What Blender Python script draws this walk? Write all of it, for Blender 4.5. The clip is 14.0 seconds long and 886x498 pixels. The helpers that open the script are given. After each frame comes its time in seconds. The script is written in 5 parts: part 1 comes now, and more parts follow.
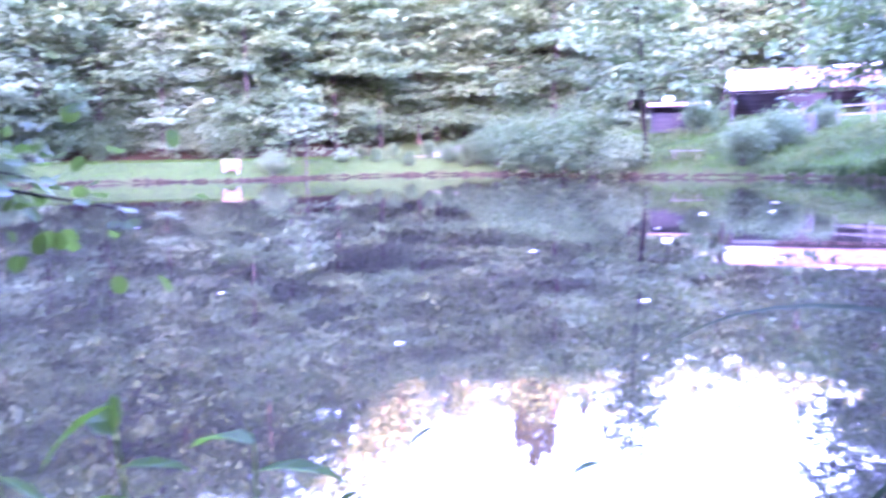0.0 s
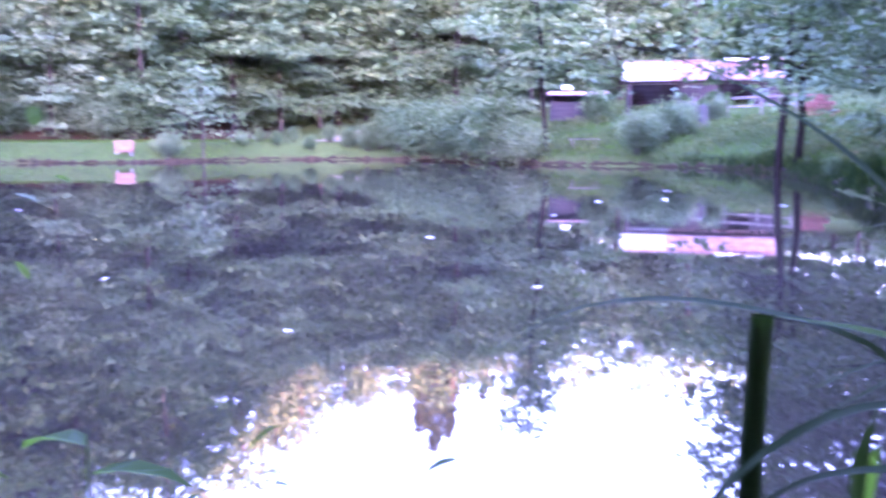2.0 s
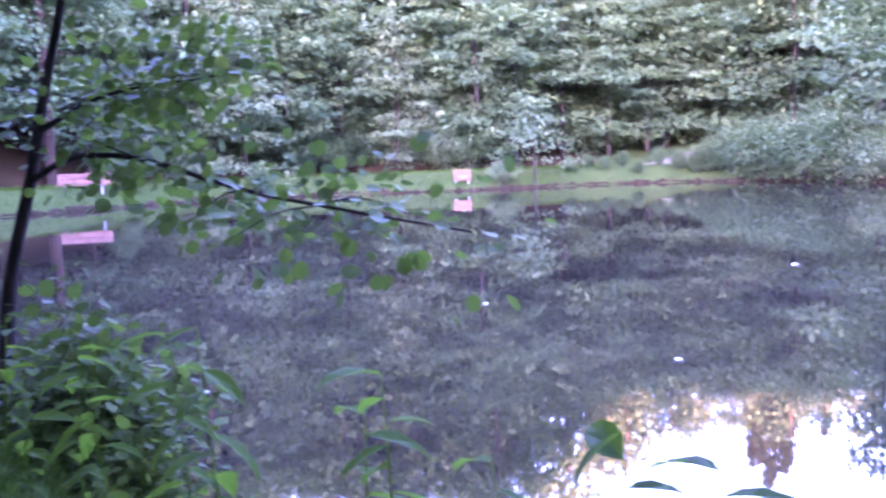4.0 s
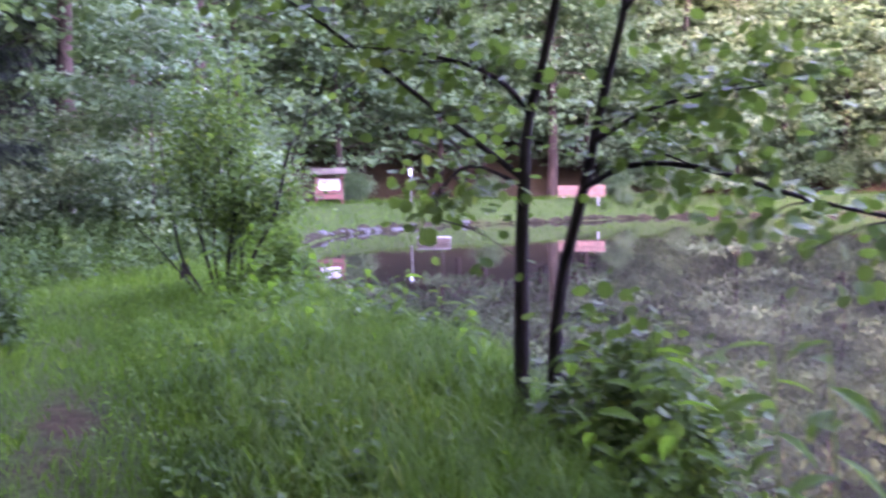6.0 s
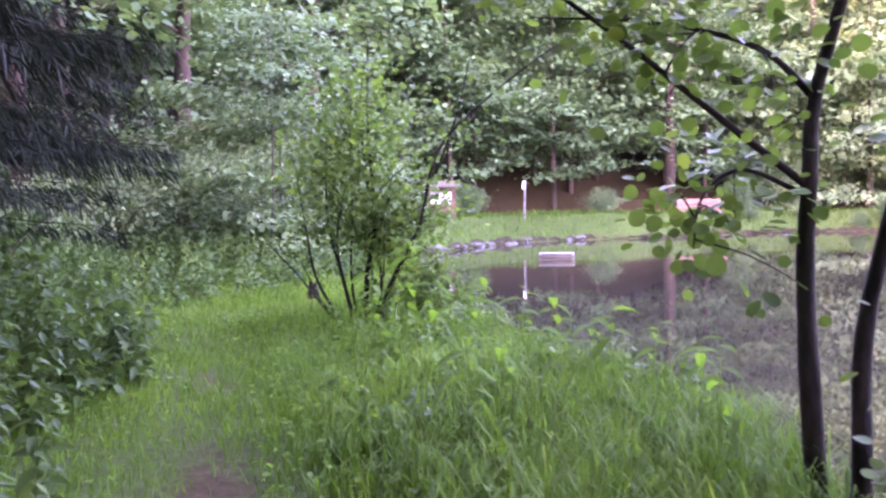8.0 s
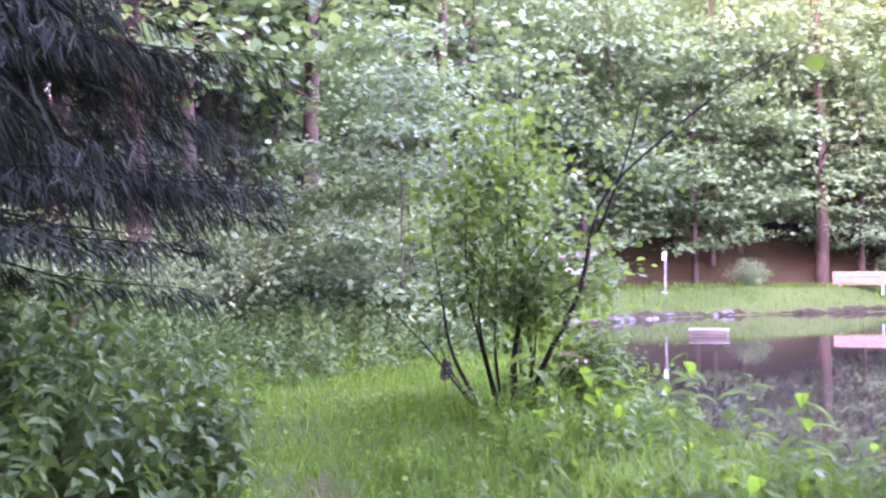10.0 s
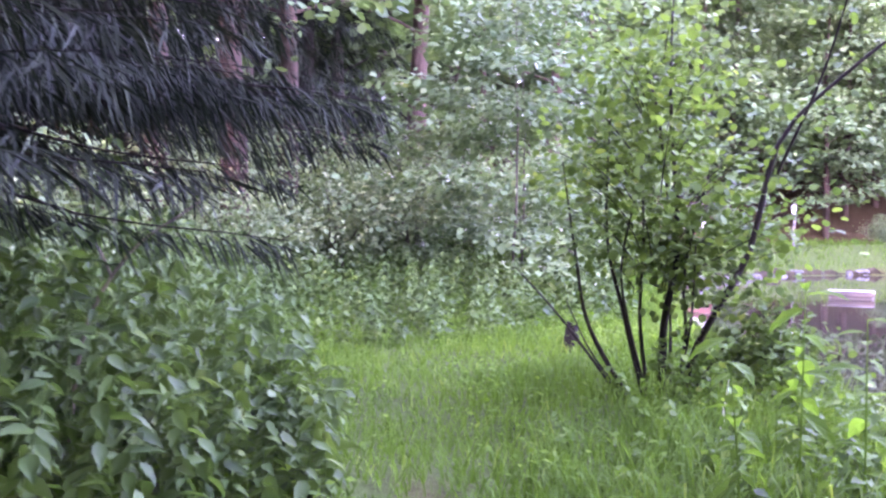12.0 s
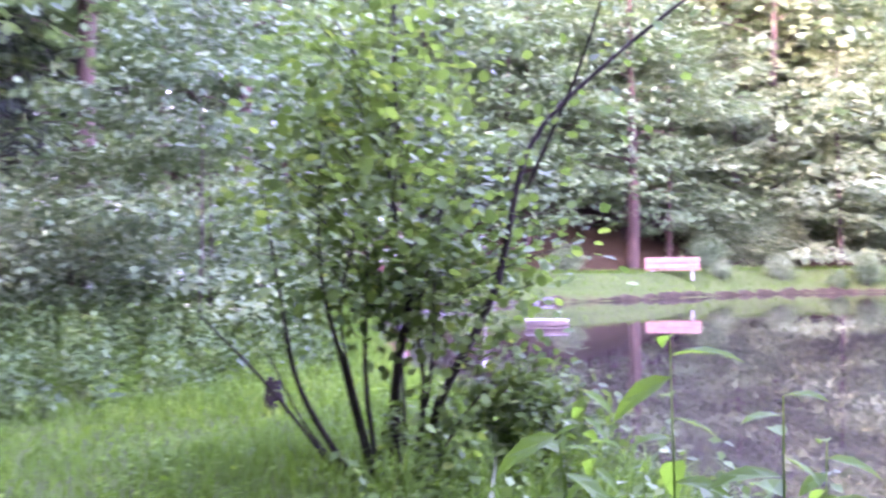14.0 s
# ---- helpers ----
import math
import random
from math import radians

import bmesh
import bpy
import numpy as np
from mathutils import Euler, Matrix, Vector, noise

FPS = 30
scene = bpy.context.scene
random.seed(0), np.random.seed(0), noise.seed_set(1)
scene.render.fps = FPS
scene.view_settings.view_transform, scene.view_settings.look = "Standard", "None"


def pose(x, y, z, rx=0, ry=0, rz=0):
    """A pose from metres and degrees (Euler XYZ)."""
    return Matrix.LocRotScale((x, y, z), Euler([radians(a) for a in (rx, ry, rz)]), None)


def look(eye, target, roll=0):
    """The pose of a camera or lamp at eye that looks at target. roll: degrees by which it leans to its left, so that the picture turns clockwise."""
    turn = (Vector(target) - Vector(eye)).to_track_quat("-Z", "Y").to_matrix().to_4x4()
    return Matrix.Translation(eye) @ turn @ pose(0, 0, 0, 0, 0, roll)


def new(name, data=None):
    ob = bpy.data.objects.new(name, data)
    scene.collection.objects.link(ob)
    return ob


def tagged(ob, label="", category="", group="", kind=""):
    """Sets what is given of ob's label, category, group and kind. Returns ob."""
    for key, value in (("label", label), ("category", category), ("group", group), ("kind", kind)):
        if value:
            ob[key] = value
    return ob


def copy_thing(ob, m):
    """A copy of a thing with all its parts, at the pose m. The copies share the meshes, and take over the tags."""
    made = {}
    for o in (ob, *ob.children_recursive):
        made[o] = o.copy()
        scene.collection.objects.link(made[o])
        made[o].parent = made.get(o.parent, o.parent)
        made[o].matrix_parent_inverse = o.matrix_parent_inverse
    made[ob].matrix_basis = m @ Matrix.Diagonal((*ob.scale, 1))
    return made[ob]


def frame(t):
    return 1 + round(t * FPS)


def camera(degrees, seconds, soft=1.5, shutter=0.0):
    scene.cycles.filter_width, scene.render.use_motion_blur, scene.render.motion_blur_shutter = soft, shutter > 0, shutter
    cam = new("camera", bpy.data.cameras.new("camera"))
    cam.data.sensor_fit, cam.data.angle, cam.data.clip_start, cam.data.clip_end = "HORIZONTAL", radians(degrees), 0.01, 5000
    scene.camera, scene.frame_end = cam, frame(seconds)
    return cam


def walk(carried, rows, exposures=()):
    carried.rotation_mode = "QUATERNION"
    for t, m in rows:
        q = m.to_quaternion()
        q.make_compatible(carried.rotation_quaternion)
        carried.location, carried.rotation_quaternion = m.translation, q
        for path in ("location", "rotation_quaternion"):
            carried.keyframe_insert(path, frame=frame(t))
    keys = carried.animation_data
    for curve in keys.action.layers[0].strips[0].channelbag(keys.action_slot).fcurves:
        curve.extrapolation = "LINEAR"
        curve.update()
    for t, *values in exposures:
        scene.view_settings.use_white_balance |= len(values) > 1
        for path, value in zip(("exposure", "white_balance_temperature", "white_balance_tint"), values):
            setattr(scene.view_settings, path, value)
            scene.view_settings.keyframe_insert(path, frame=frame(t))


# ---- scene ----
cam = camera(50.0, 14.0, soft=2.5, shutter=0.5)
PATH = [
    (0, (0.862, -0.334, 1.336), (0.811, 1.654, 1.124), -1.0),
    (0.5, (0.943, -0.272, 1.35), (1.176, 1.706, 1.168), -1.1),
    (1, (0.977, -0.29, 1.341), (1.355, 1.658, 1.097), -0.9),
    (1.5, (0.974, -0.282, 1.326), (1.329, 1.665, 1.034), -0.5),
    (2, (0.948, -0.25, 1.329), (1.102, 1.729, 1.085), 0.0),
    (2.2, (0.924, -0.261, 1.333), (0.971, 1.725, 1.099), -0.1),
    (4.3, (0.362, -0.515, 1.426), (-0.243, 1.383, 1.252), -1.6),
    (4.5, (0.339, -0.501, 1.43), (-0.348, 1.37, 1.257), -1.2),
    (5, (0.269, -0.465, 1.421), (-0.663, 1.296, 1.243), -1.4),
    (5.5, (0.359, -0.658, 1.38), (-0.818, 0.948, 1.186), -1.1),
    (6, (0.079, -0.607, 1.392), (-1.285, 0.85, 1.264), -0.7),
    (6.5, (-0.247, -0.477, 1.408), (-1.733, 0.857, 1.295), -0.4),
    (7, (-0.542, -0.387, 1.399), (-2.175, 0.767, 1.352), 0.2),
    (7.5, (-0.903, -0.246, 1.386), (-2.515, 0.935, 1.302), -0.7),
    (8, (-1.311, -0.157, 1.389), (-2.818, 1.155, 1.292), -0.7),
    (8.5, (-1.709, 0.079, 1.379), (-3.308, 1.281, 1.379), 0.1),
    (9, (-2.105, 0.293, 1.369), (-3.721, 1.472, 1.383), -1.0),
    (9.2, (-2.167, 0.362, 1.284), (-3.818, 1.489, 1.36), -0.8),
    (11.3, (-4.031, 1.167, 1.355), (-5.722, 2.235, 1.361), -1.0),
    (11.5, (-4.049, 1.178, 1.365), (-5.791, 2.161, 1.363), -1.4),
    (12, (-4.163, 1.334, 1.299), (-5.94, 2.251, 1.253), 0.7),
    (12.5, (-4.527, 1.537, 1.25), (-6.158, 2.693, 1.195), -0.2),
    (13, (-4.849, 1.748, 1.288), (-6.344, 3.077, 1.251), 0.4),
    (13.5, (-5.176, 1.923, 1.265), (-6.696, 3.222, 1.304), -0.0),
    (14, (-5.567, 2.235, 1.281), (-6.962, 3.668, 1.311), -0.6),
]
EXPOSURES = [(0.0, 6.8, 4750, 94), (1.0, 6.4, 4700, 94), (2.2, 6.1, 4750, 92), (4.5, 6.1, 4980, 92), (6.5, 6.45, 5950, 81), (7.5, 6.65, 6080, 83), (9.2, 7.0, 6020, 90), (12.5, 7.1, 5950, 92), (14.0, 7.05, 5720, 97)]
walk(cam, [(t, look(eye, target, roll)) for t, eye, target, roll in PATH], EXPOSURES)

# ---- world and sun ----
SUN_ELEVATION, SUN_AZIMUTH = 6.0, 186.0     # degrees; azimuth clockwise from +y
world = bpy.data.worlds.new("sky")
scene.world = world
world.use_nodes = True
wn = world.node_tree.nodes
sky = wn.new("ShaderNodeTexSky")
sky.sky_type = "NISHITA"
sky.sun_disc = False
sky.sun_elevation = radians(SUN_ELEVATION)
sky.sun_rotation = radians(SUN_AZIMUTH)
sky.dust_density = 2.0
sky.ozone_density = 0.4
wn["Background"].inputs["Strength"].default_value = 0.15
world.node_tree.links.new(sky.outputs["Color"], wn["Background"].inputs["Color"])
sun_lamp = bpy.data.lights.new("sun", "SUN")
sun_lamp.energy, sun_lamp.angle, sun_lamp.color = 5.0, radians(0.5), (1.0, 0.50, 0.20)
sun = new("sun", sun_lamp)
az, el = radians(SUN_AZIMUTH), radians(SUN_ELEVATION)
sun_way = Vector((math.sin(az) * math.cos(el), math.cos(az) * math.cos(el), math.sin(el)))
sun.matrix_world = look(tuple(sun_way * 100), (0, 0, 0))


# ---- materials ----
def nodes_of(name):
    m = bpy.data.materials.new(name)
    m.use_nodes = True
    nt = m.node_tree
    return m, nt, nt.nodes, nt.links, nt.nodes["Principled BSDF"]


def noise_node(nt, scale, detail=4.0, rough=0.6, coords="Object"):
    tc = nt.nodes.new("ShaderNodeTexCoord")
    n = nt.nodes.new("ShaderNodeTexNoise")
    n.inputs["Scale"].default_value, n.inputs["Detail"].default_value, n.inputs["Roughness"].default_value = scale, detail, rough
    nt.links.new(tc.outputs[coords], n.inputs["Vector"])
    return n


def ramp(nt, source, stops):
    r = nt.nodes.new("ShaderNodeValToRGB")
    r.color_ramp.elements[0].position, r.color_ramp.elements[0].color = stops[0][0], (*stops[0][1], 1)
    r.color_ramp.elements[1].position, r.color_ramp.elements[1].color = stops[-1][0], (*stops[-1][1], 1)
    for p, c in stops[1:-1]:
        r.color_ramp.elements.new(p).color = (*c, 1)
    nt.links.new(source, r.inputs["Fac"])
    return r


def mix_colour(nt, fac, a, b, mode="MIX"):
    m = nt.nodes.new("ShaderNodeMix")
    m.data_type, m.blend_type = "RGBA", mode
    for sock, v in ((m.inputs["Factor"], fac), (m.inputs["A"], a), (m.inputs["B"], b)):
        if isinstance(v, bpy.types.NodeSocket):
            nt.links.new(v, sock)
        elif isinstance(v, (int, float)):
            sock.default_value = v
        else:
            sock.default_value = (*v, 1)
    return m.outputs["Result"]


def bump(nt, height, strength, distance=0.02):
    b = nt.nodes.new("ShaderNodeBump")
    b.inputs["Strength"].default_value, b.inputs["Distance"].default_value = strength, distance
    nt.links.new(height, b.inputs["Height"])
    return b.outputs["Normal"]


def leaf_material(name, dark, mid, light, rough=0.5, through_light=0.3, patch=0.6, gloss=0.10):
    """Foliage: every leaf its own tone, larger patches of tone, light passing through the blade."""
    m, nt, n, l, p = nodes_of(name)
    geo = n.new("ShaderNodeNewGeometry")
    dark, mid, light = [(1.08 * c[0], c[1], c[2]) for c in (dark, mid, light)]
    tone = ramp(nt, geo.outputs["Random Per Island"], [(0.0, dark), (0.5, mid), (0.93, mid), (1.0, light)])
    big = noise_node(nt, patch, 2.0)
    patches = ramp(nt, big.outputs["Fac"], [(0.35, (0.72, 0.78, 0.75)), (0.65, (1.15, 1.1, 0.95))])
    col = mix_colour(nt, 1.0, tone.outputs["Color"], patches.outputs["Color"], "MULTIPLY")
    l.new(col, p.inputs["Base Color"])
    p.inputs["Roughness"].default_value = rough
    p.inputs["Specular IOR Level"].default_value = gloss
    tr = n.new("ShaderNodeBsdfTranslucent")
    l.new(mix_colour(nt, 1.0, col, (1.3, 1.35, 0.6), "MULTIPLY"), tr.inputs["Color"])
    mix = n.new("ShaderNodeMixShader")
    mix.inputs["Fac"].default_value = through_light
    l.new(p.outputs["BSDF"], mix.inputs[1])
    l.new(tr.outputs["BSDF"], mix.inputs[2])
    l.new(mix.outputs["Shader"], n["Material Output"].inputs["Surface"])
    return m


def bark_material(name, a, b, scale=9.0, strength=0.6):
    m, nt, n, l, p = nodes_of(name)
    tc = n.new("ShaderNodeTexCoord")
    mp = n.new("ShaderNodeMapping")
    mp.inputs["Scale"].default_value = (1, 1, 0.22)
    l.new(tc.outputs["Object"], mp.inputs["Vector"])
    v = n.new("ShaderNodeTexNoise")
    v.inputs["Scale"].default_value, v.inputs["Detail"].default_value, v.inputs["Roughness"].default_value = scale, 6, 0.7
    l.new(mp.outputs["Vector"], v.inputs["Vector"])
    l.new(ramp(nt, v.outputs["Fac"], [(0.3, a), (0.7, b)]).outputs["Color"], p.inputs["Base Color"])
    l.new(bump(nt, v.outputs["Fac"], strength, 0.03), p.inputs["Normal"])
    p.inputs["Roughness"].default_value = 0.9
    p.inputs["Specular IOR Level"].default_value = 0.15
    return m


def wood_material(name, a, b, scale=6.0, stretch=(0.08, 1, 1), rough=0.7):
    m, nt, n, l, p = nodes_of(name)
    tc = n.new("ShaderNodeTexCoord")
    mp = n.new("ShaderNodeMapping")
    mp.inputs["Scale"].default_value = stretch
    l.new(tc.outputs["Object"], mp.inputs["Vector"])
    v = n.new("ShaderNodeTexNoise")
    v.inputs["Scale"].default_value, v.inputs["Detail"].default_value = scale, 8
    l.new(mp.outputs["Vector"], v.inputs["Vector"])
    dirt = noise_node(nt, 1.7, 3)
    grain = ramp(nt, v.outputs["Fac"], [(0.35, a), (0.65, b)])
    stain = ramp(nt, dirt.outputs["Fac"], [(0.35, (0.7, 0.7, 0.68)), (0.6, (1.05, 1.05, 1.05))])
    l.new(mix_colour(nt, 1.0, grain.outputs["Color"], stain.outputs["Color"], "MULTIPLY"), p.inputs["Base Color"])
    l.new(bump(nt, v.outputs["Fac"], 0.35, 0.01), p.inputs["Normal"])
    p.inputs["Roughness"].default_value = rough
    return m


def ground_material():
    m, nt, n, l, p = nodes_of("grassy_soil")
    a = n.new("ShaderNodeAttribute")
    a.attribute_name = "soil"
    fine, broad = noise_node(nt, 14, 8, 0.7), noise_node(nt, 0.8, 4)
    turf = ramp(nt, fine.outputs["Fac"], [(0.3, (0.022, 0.034, 0.010)), (0.55, (0.048, 0.08, 0.022)), (0.75, (0.085, 0.125, 0.04))])
    tint = ramp(nt, broad.outputs["Fac"], [(0.3, (0.75, 0.8, 0.7)), (0.7, (1.15, 1.05, 0.9))])
    turf_c = mix_colour(nt, 1.0, turf.outputs["Color"], tint.outputs["Color"], "MULTIPLY")
    litter = ramp(nt, fine.outputs["Fac"], [(0.3, (0.020, 0.013, 0.006)), (0.5, (0.046, 0.029, 0.013)), (0.72, (0.08, 0.054, 0.027))])
    l.new(mix_colour(nt, a.outputs["Fac"], turf_c, litter.outputs["Color"]), p.inputs["Base Color"])
    l.new(bump(nt, fine.outputs["Fac"], 0.8, 0.06), p.inputs["Normal"])
    p.inputs["Roughness"].default_value = 0.95
    p.inputs["Specular IOR Level"].default_value = 0.08
    return m


def water_material():
    m, nt, n, l, p = nodes_of("pond_water")
    silt = noise_node(nt, 0.25, 3)
    l.new(ramp(nt, silt.outputs["Fac"], [(0.3, (0.017, 0.015, 0.010)), (0.7, (0.029, 0.025, 0.018))]).outputs["Color"], p.inputs["Base Color"])
    tc = n.new("ShaderNodeTexCoord")
    mp = n.new("ShaderNodeMapping")
    mp.inputs["Scale"].default_value = (1.0, 1.0, 1.0)
    l.new(tc.outputs["Object"], mp.inputs["Vector"])
    w = n.new("ShaderNodeTexNoise")
    w.inputs["Scale"].default_value, w.inputs["Detail"].default_value = 2.2, 2
    l.new(mp.outputs["Vector"], w.inputs["Vector"])
    l.new(bump(nt, w.outputs["Fac"], 0.014, 0.02), p.inputs["Normal"])
    p.inputs["Roughness"].default_value = 0.02
    p.inputs["IOR"].default_value = 1.34
    p.inputs["Specular IOR Level"].default_value = 0.9
    return m


def plain_material(name, a, b, scale=5.0, rough=0.6, metal=0.0, strength=0.15):
    m, nt, n, l, p = nodes_of(name)
    v = noise_node(nt, scale, 6, 0.65)
    l.new(ramp(nt, v.outputs["Fac"], [(0.35, a), (0.65, b)]).outputs["Color"], p.inputs["Base Color"])
    l.new(bump(nt, v.outputs["Fac"], strength, 0.01), p.inputs["Normal"])
    p.inputs["Roughness"].default_value, p.inputs["Metallic"].default_value = rough, metal
    if rough >= 0.8:
        p.inputs["Specular IOR Level"].default_value = 0.08
    return m


GROUND, WATER = ground_material(), water_material()
LEAF_FAR = leaf_material("broadleaf_foliage", (0.052, 0.10, 0.05), (0.10, 0.17, 0.085), (0.18, 0.26, 0.14), patch=0.35)
LEAF_PALE = leaf_material("pale_foliage", (0.085, 0.14, 0.08), (0.148, 0.225, 0.125), (0.25, 0.33, 0.20), patch=0.4)
LEAF_ALDER = leaf_material("alder_leaf", (0.036, 0.075, 0.022), (0.072, 0.135, 0.036), (0.17, 0.25, 0.06), rough=0.45, through_light=0.42, patch=1.2, gloss=0.05)
LEAF_BALSAM = leaf_material("balsam_leaf", (0.045, 0.105, 0.016), (0.075, 0.16, 0.024), (0.15, 0.26, 0.05), rough=0.45, through_light=0.55, patch=2.0, gloss=0.05)
LEAF_BANK = leaf_material("bank_herb_leaf", (0.032, 0.075, 0.016), (0.06, 0.128, 0.024), (0.12, 0.2, 0.045), rough=0.5, through_light=0.4, patch=1.1, gloss=0.12)
LEAF_HERB = leaf_material("nettle_leaf", (0.026, 0.06, 0.018), (0.05, 0.105, 0.03), (0.10, 0.17, 0.055), rough=0.5, through_light=0.35, patch=0.9, gloss=0.14)
GRASS = leaf_material("grass_blade", (0.036, 0.085, 0.013), (0.064, 0.14, 0.022), (0.13, 0.21, 0.05), rough=0.6, through_light=0.45, patch=0.7, gloss=0.06)
REED = leaf_material("reed_leaf", (0.012, 0.03, 0.010), (0.024, 0.052, 0.016), (0.08, 0.15, 0.03), rough=0.75, through_light=0.25, patch=3.0, gloss=0.03)
# darker than real spruce green: the boughs' inner shade is in the colour
NEEDLE = leaf_material("shaded_spruce_needles", (0.007, 0.013, 0.008), (0.014, 0.025, 0.014), (0.03, 0.05, 0.026), rough=0.7, through_light=0.05, patch=0.8, gloss=0.12)
DRY_WEED = leaf_material("dry_weed", (0.05, 0.085, 0.03), (0.095, 0.135, 0.05), (0.20, 0.19, 0.10), rough=0.7, patch=0.5, gloss=0.06)
BLOSSOM = plain_material("white_blossom", (0.7, 0.7, 0.66), (0.85, 0.85, 0.8), 30)
BARK_DARK = bark_material("dark_alder_bark", (0.005, 0.004, 0.0032), (0.024, 0.018, 0.014), 14)
BARK_GREY = bark_material("grey_brown_bark", (0.032, 0.028, 0.023), (0.11, 0.092, 0.074), 8)
BARK_PINE = bark_material("reddish_pine_bark", (0.030, 0.021, 0.016), (0.095, 0.060, 0.046), 6)
TWIG = bark_material("dead_twig", (0.12, 0.10, 0.085), (0.26, 0.22, 0.19), 20)


# ---- mesh helpers ----
def link_mesh(name, verts, faces, material, parent=None, smooth=False, label=""):
    """verts (N,3); faces: list of integer arrays, each (M,k)."""
    me = bpy.data.meshes.new(name)
    verts = np.asarray(verts, dtype=np.float32)
    loops = np.concatenate([np.asarray(f).ravel() for f in faces]).astype(np.int32)
    sizes = np.concatenate([np.full(len(f), np.asarray(f).shape[1]) for f in faces]).astype(np.int32)
    starts = np.concatenate([[0], np.cumsum(sizes)[:-1]]).astype(np.int32)
    me.vertices.add(len(verts))
    me.vertices.foreach_set("co", verts.ravel())
    me.loops.add(len(loops))
    me.loops.foreach_set("vertex_index", loops)
    me.polygons.add(len(sizes))
    me.polygons.foreach_set("loop_start", starts)
    if smooth:
        me.polygons.foreach_set("use_smooth", np.ones(len(sizes), dtype=bool))
    me.update(calc_edges=True)
    me.validate()
    me.materials.append(material)
    ob = new(name, me)
    if parent is not None:
        ob.parent = parent
    if label:
        ob["label"] = label
    return ob


def part(name, bm, material, parent=None, label="", smooth=False):
    me = bpy.data.meshes.new(name)
    bm.normal_update()
    bm.to_mesh(me)
    bm.free()
    me.materials.append(material)
    if smooth:
        for f in me.polygons:
            f.use_smooth = True
    ob = new(name, me)
    if parent is not None:
        ob.parent = parent
    if label:
        ob["label"] = label
    return ob


def empty(name, place, label, category, group="", turn=0.0, kind=""):
    ob = new(name)
    ob.matrix_basis = pose(*place, 0, 0, turn)
    return tagged(ob, label, category, group, kind)


class Tubes:
    """Tapered limbs gathered into one mesh."""

    def __init__(self, sides=7):
        self.v, self.f, self.count, self.sides = [], [], 0, sides

    def add(self, pts, r0, r1, wobble=0.0, rng=None):
        pts = np.asarray(pts, dtype=float)
        k, s = len(pts), self.sides
        tang = np.gradient(pts, axis=0)
        tang /= np.linalg.norm(tang, axis=1)[:, None] + 1e-9
        ref = np.array([1.0, 0, 0]) if abs(tang[0][0]) < 0.8 else np.array([0, 1.0, 0])
        ang = np.linspace(0, 2 * np.pi, s, endpoint=False)
        radii = np.linspace(r0, r1, k)
        if wobble and rng is not None:
            radii = radii * (1 + rng.uniform(-wobble, wobble, k))
        rings = []
        for i in range(k):
            a = np.cross(tang[i], ref)
            a /= np.linalg.norm(a) + 1e-9
            b = np.cross(tang[i], a)
            rings.append(pts[i] + radii[i] * (np.cos(ang)[:, None] * a + np.sin(ang)[:, None] * b))
        self.v.append(np.concatenate(rings))
        i0 = np.arange(k - 1)[:, None] * s + np.arange(s)[None, :]
        i1 = np.arange(k - 1)[:, None] * s + (np.arange(s)[None, :] + 1) % s
        self.f.append(np.stack([i0, i1, i1 + s, i0 + s], -1).reshape(-1, 4) + self.count)
        self.count += k * s

    def take(self, other):
        self.v += other.v
        self.f += [a + self.count for a in other.f]
        self.count += other.count
        return self

    def link(self, name, material, parent=None, label=""):
        return link_mesh(name, np.concatenate(self.v), [np.concatenate(self.f)], material, parent, True, label)


def curve_points(points, n=14):
    """A smooth line through a few control points."""
    p = np.asarray(points, dtype=float)
    if len(p) == 2:
        return p[0] + np.linspace(0, 1, n)[:, None] * (p[1] - p[0])
    q = np.vstack([2 * p[0] - p[1], p, 2 * p[-1] - p[-2]])
    out = []
    seg = max(2, n // (len(p) - 1))
    for i in range(1, len(q) - 2):
        for u in np.linspace(0, 1, seg, endpoint=False):
            a, b, c, d = q[i - 1], q[i], q[i + 1], q[i + 2]
            out.append(0.5 * (2 * b + (c - a) * u + (2 * a - 5 * b + 4 * c - d) * u * u + (3 * b - a - 3 * c + d) * u ** 3))
    out.append(p[-1])
    return np.array(out)


# leaf outlines: along (y), across (x), fold (z), and their faces
RHOMB = (np.array([(0, 0, 0), (0.36, 0.45, 0.06), (0, 1, -0.05), (-0.36, 0.45, 0.06)]), [(0, 1, 2), (0, 2, 3)])
ROUND = (np.array([(0, 0, 0), (0.34, 0.22, 0.05), (0.46, 0.62, 0.06), (0, 1, -0.04), (-0.46, 0.62, 0.06), (-0.34, 0.22, 0.05)]),
         [(0, 1, 2, 3), (0, 3, 4, 5)])
LANCE = (np.array([(0, 0, 0), (0, 0.3, -0.012), (0, 0.62, -0.015), (0, 1, -0.09), (0.10, 0.2, 0.025), (0.135, 0.46, 0.03), (0.085, 0.78, -0.01),
                   (-0.10, 0.2, 0.025), (-0.135, 0.46, 0.03), (-0.085, 0.78, -0.01)]),
         [(0, 4, 5, 1), (1, 5, 6, 2), (2, 6, 3), (0, 1, 8, 7), (1, 2, 9, 8), (2, 3, 9)])
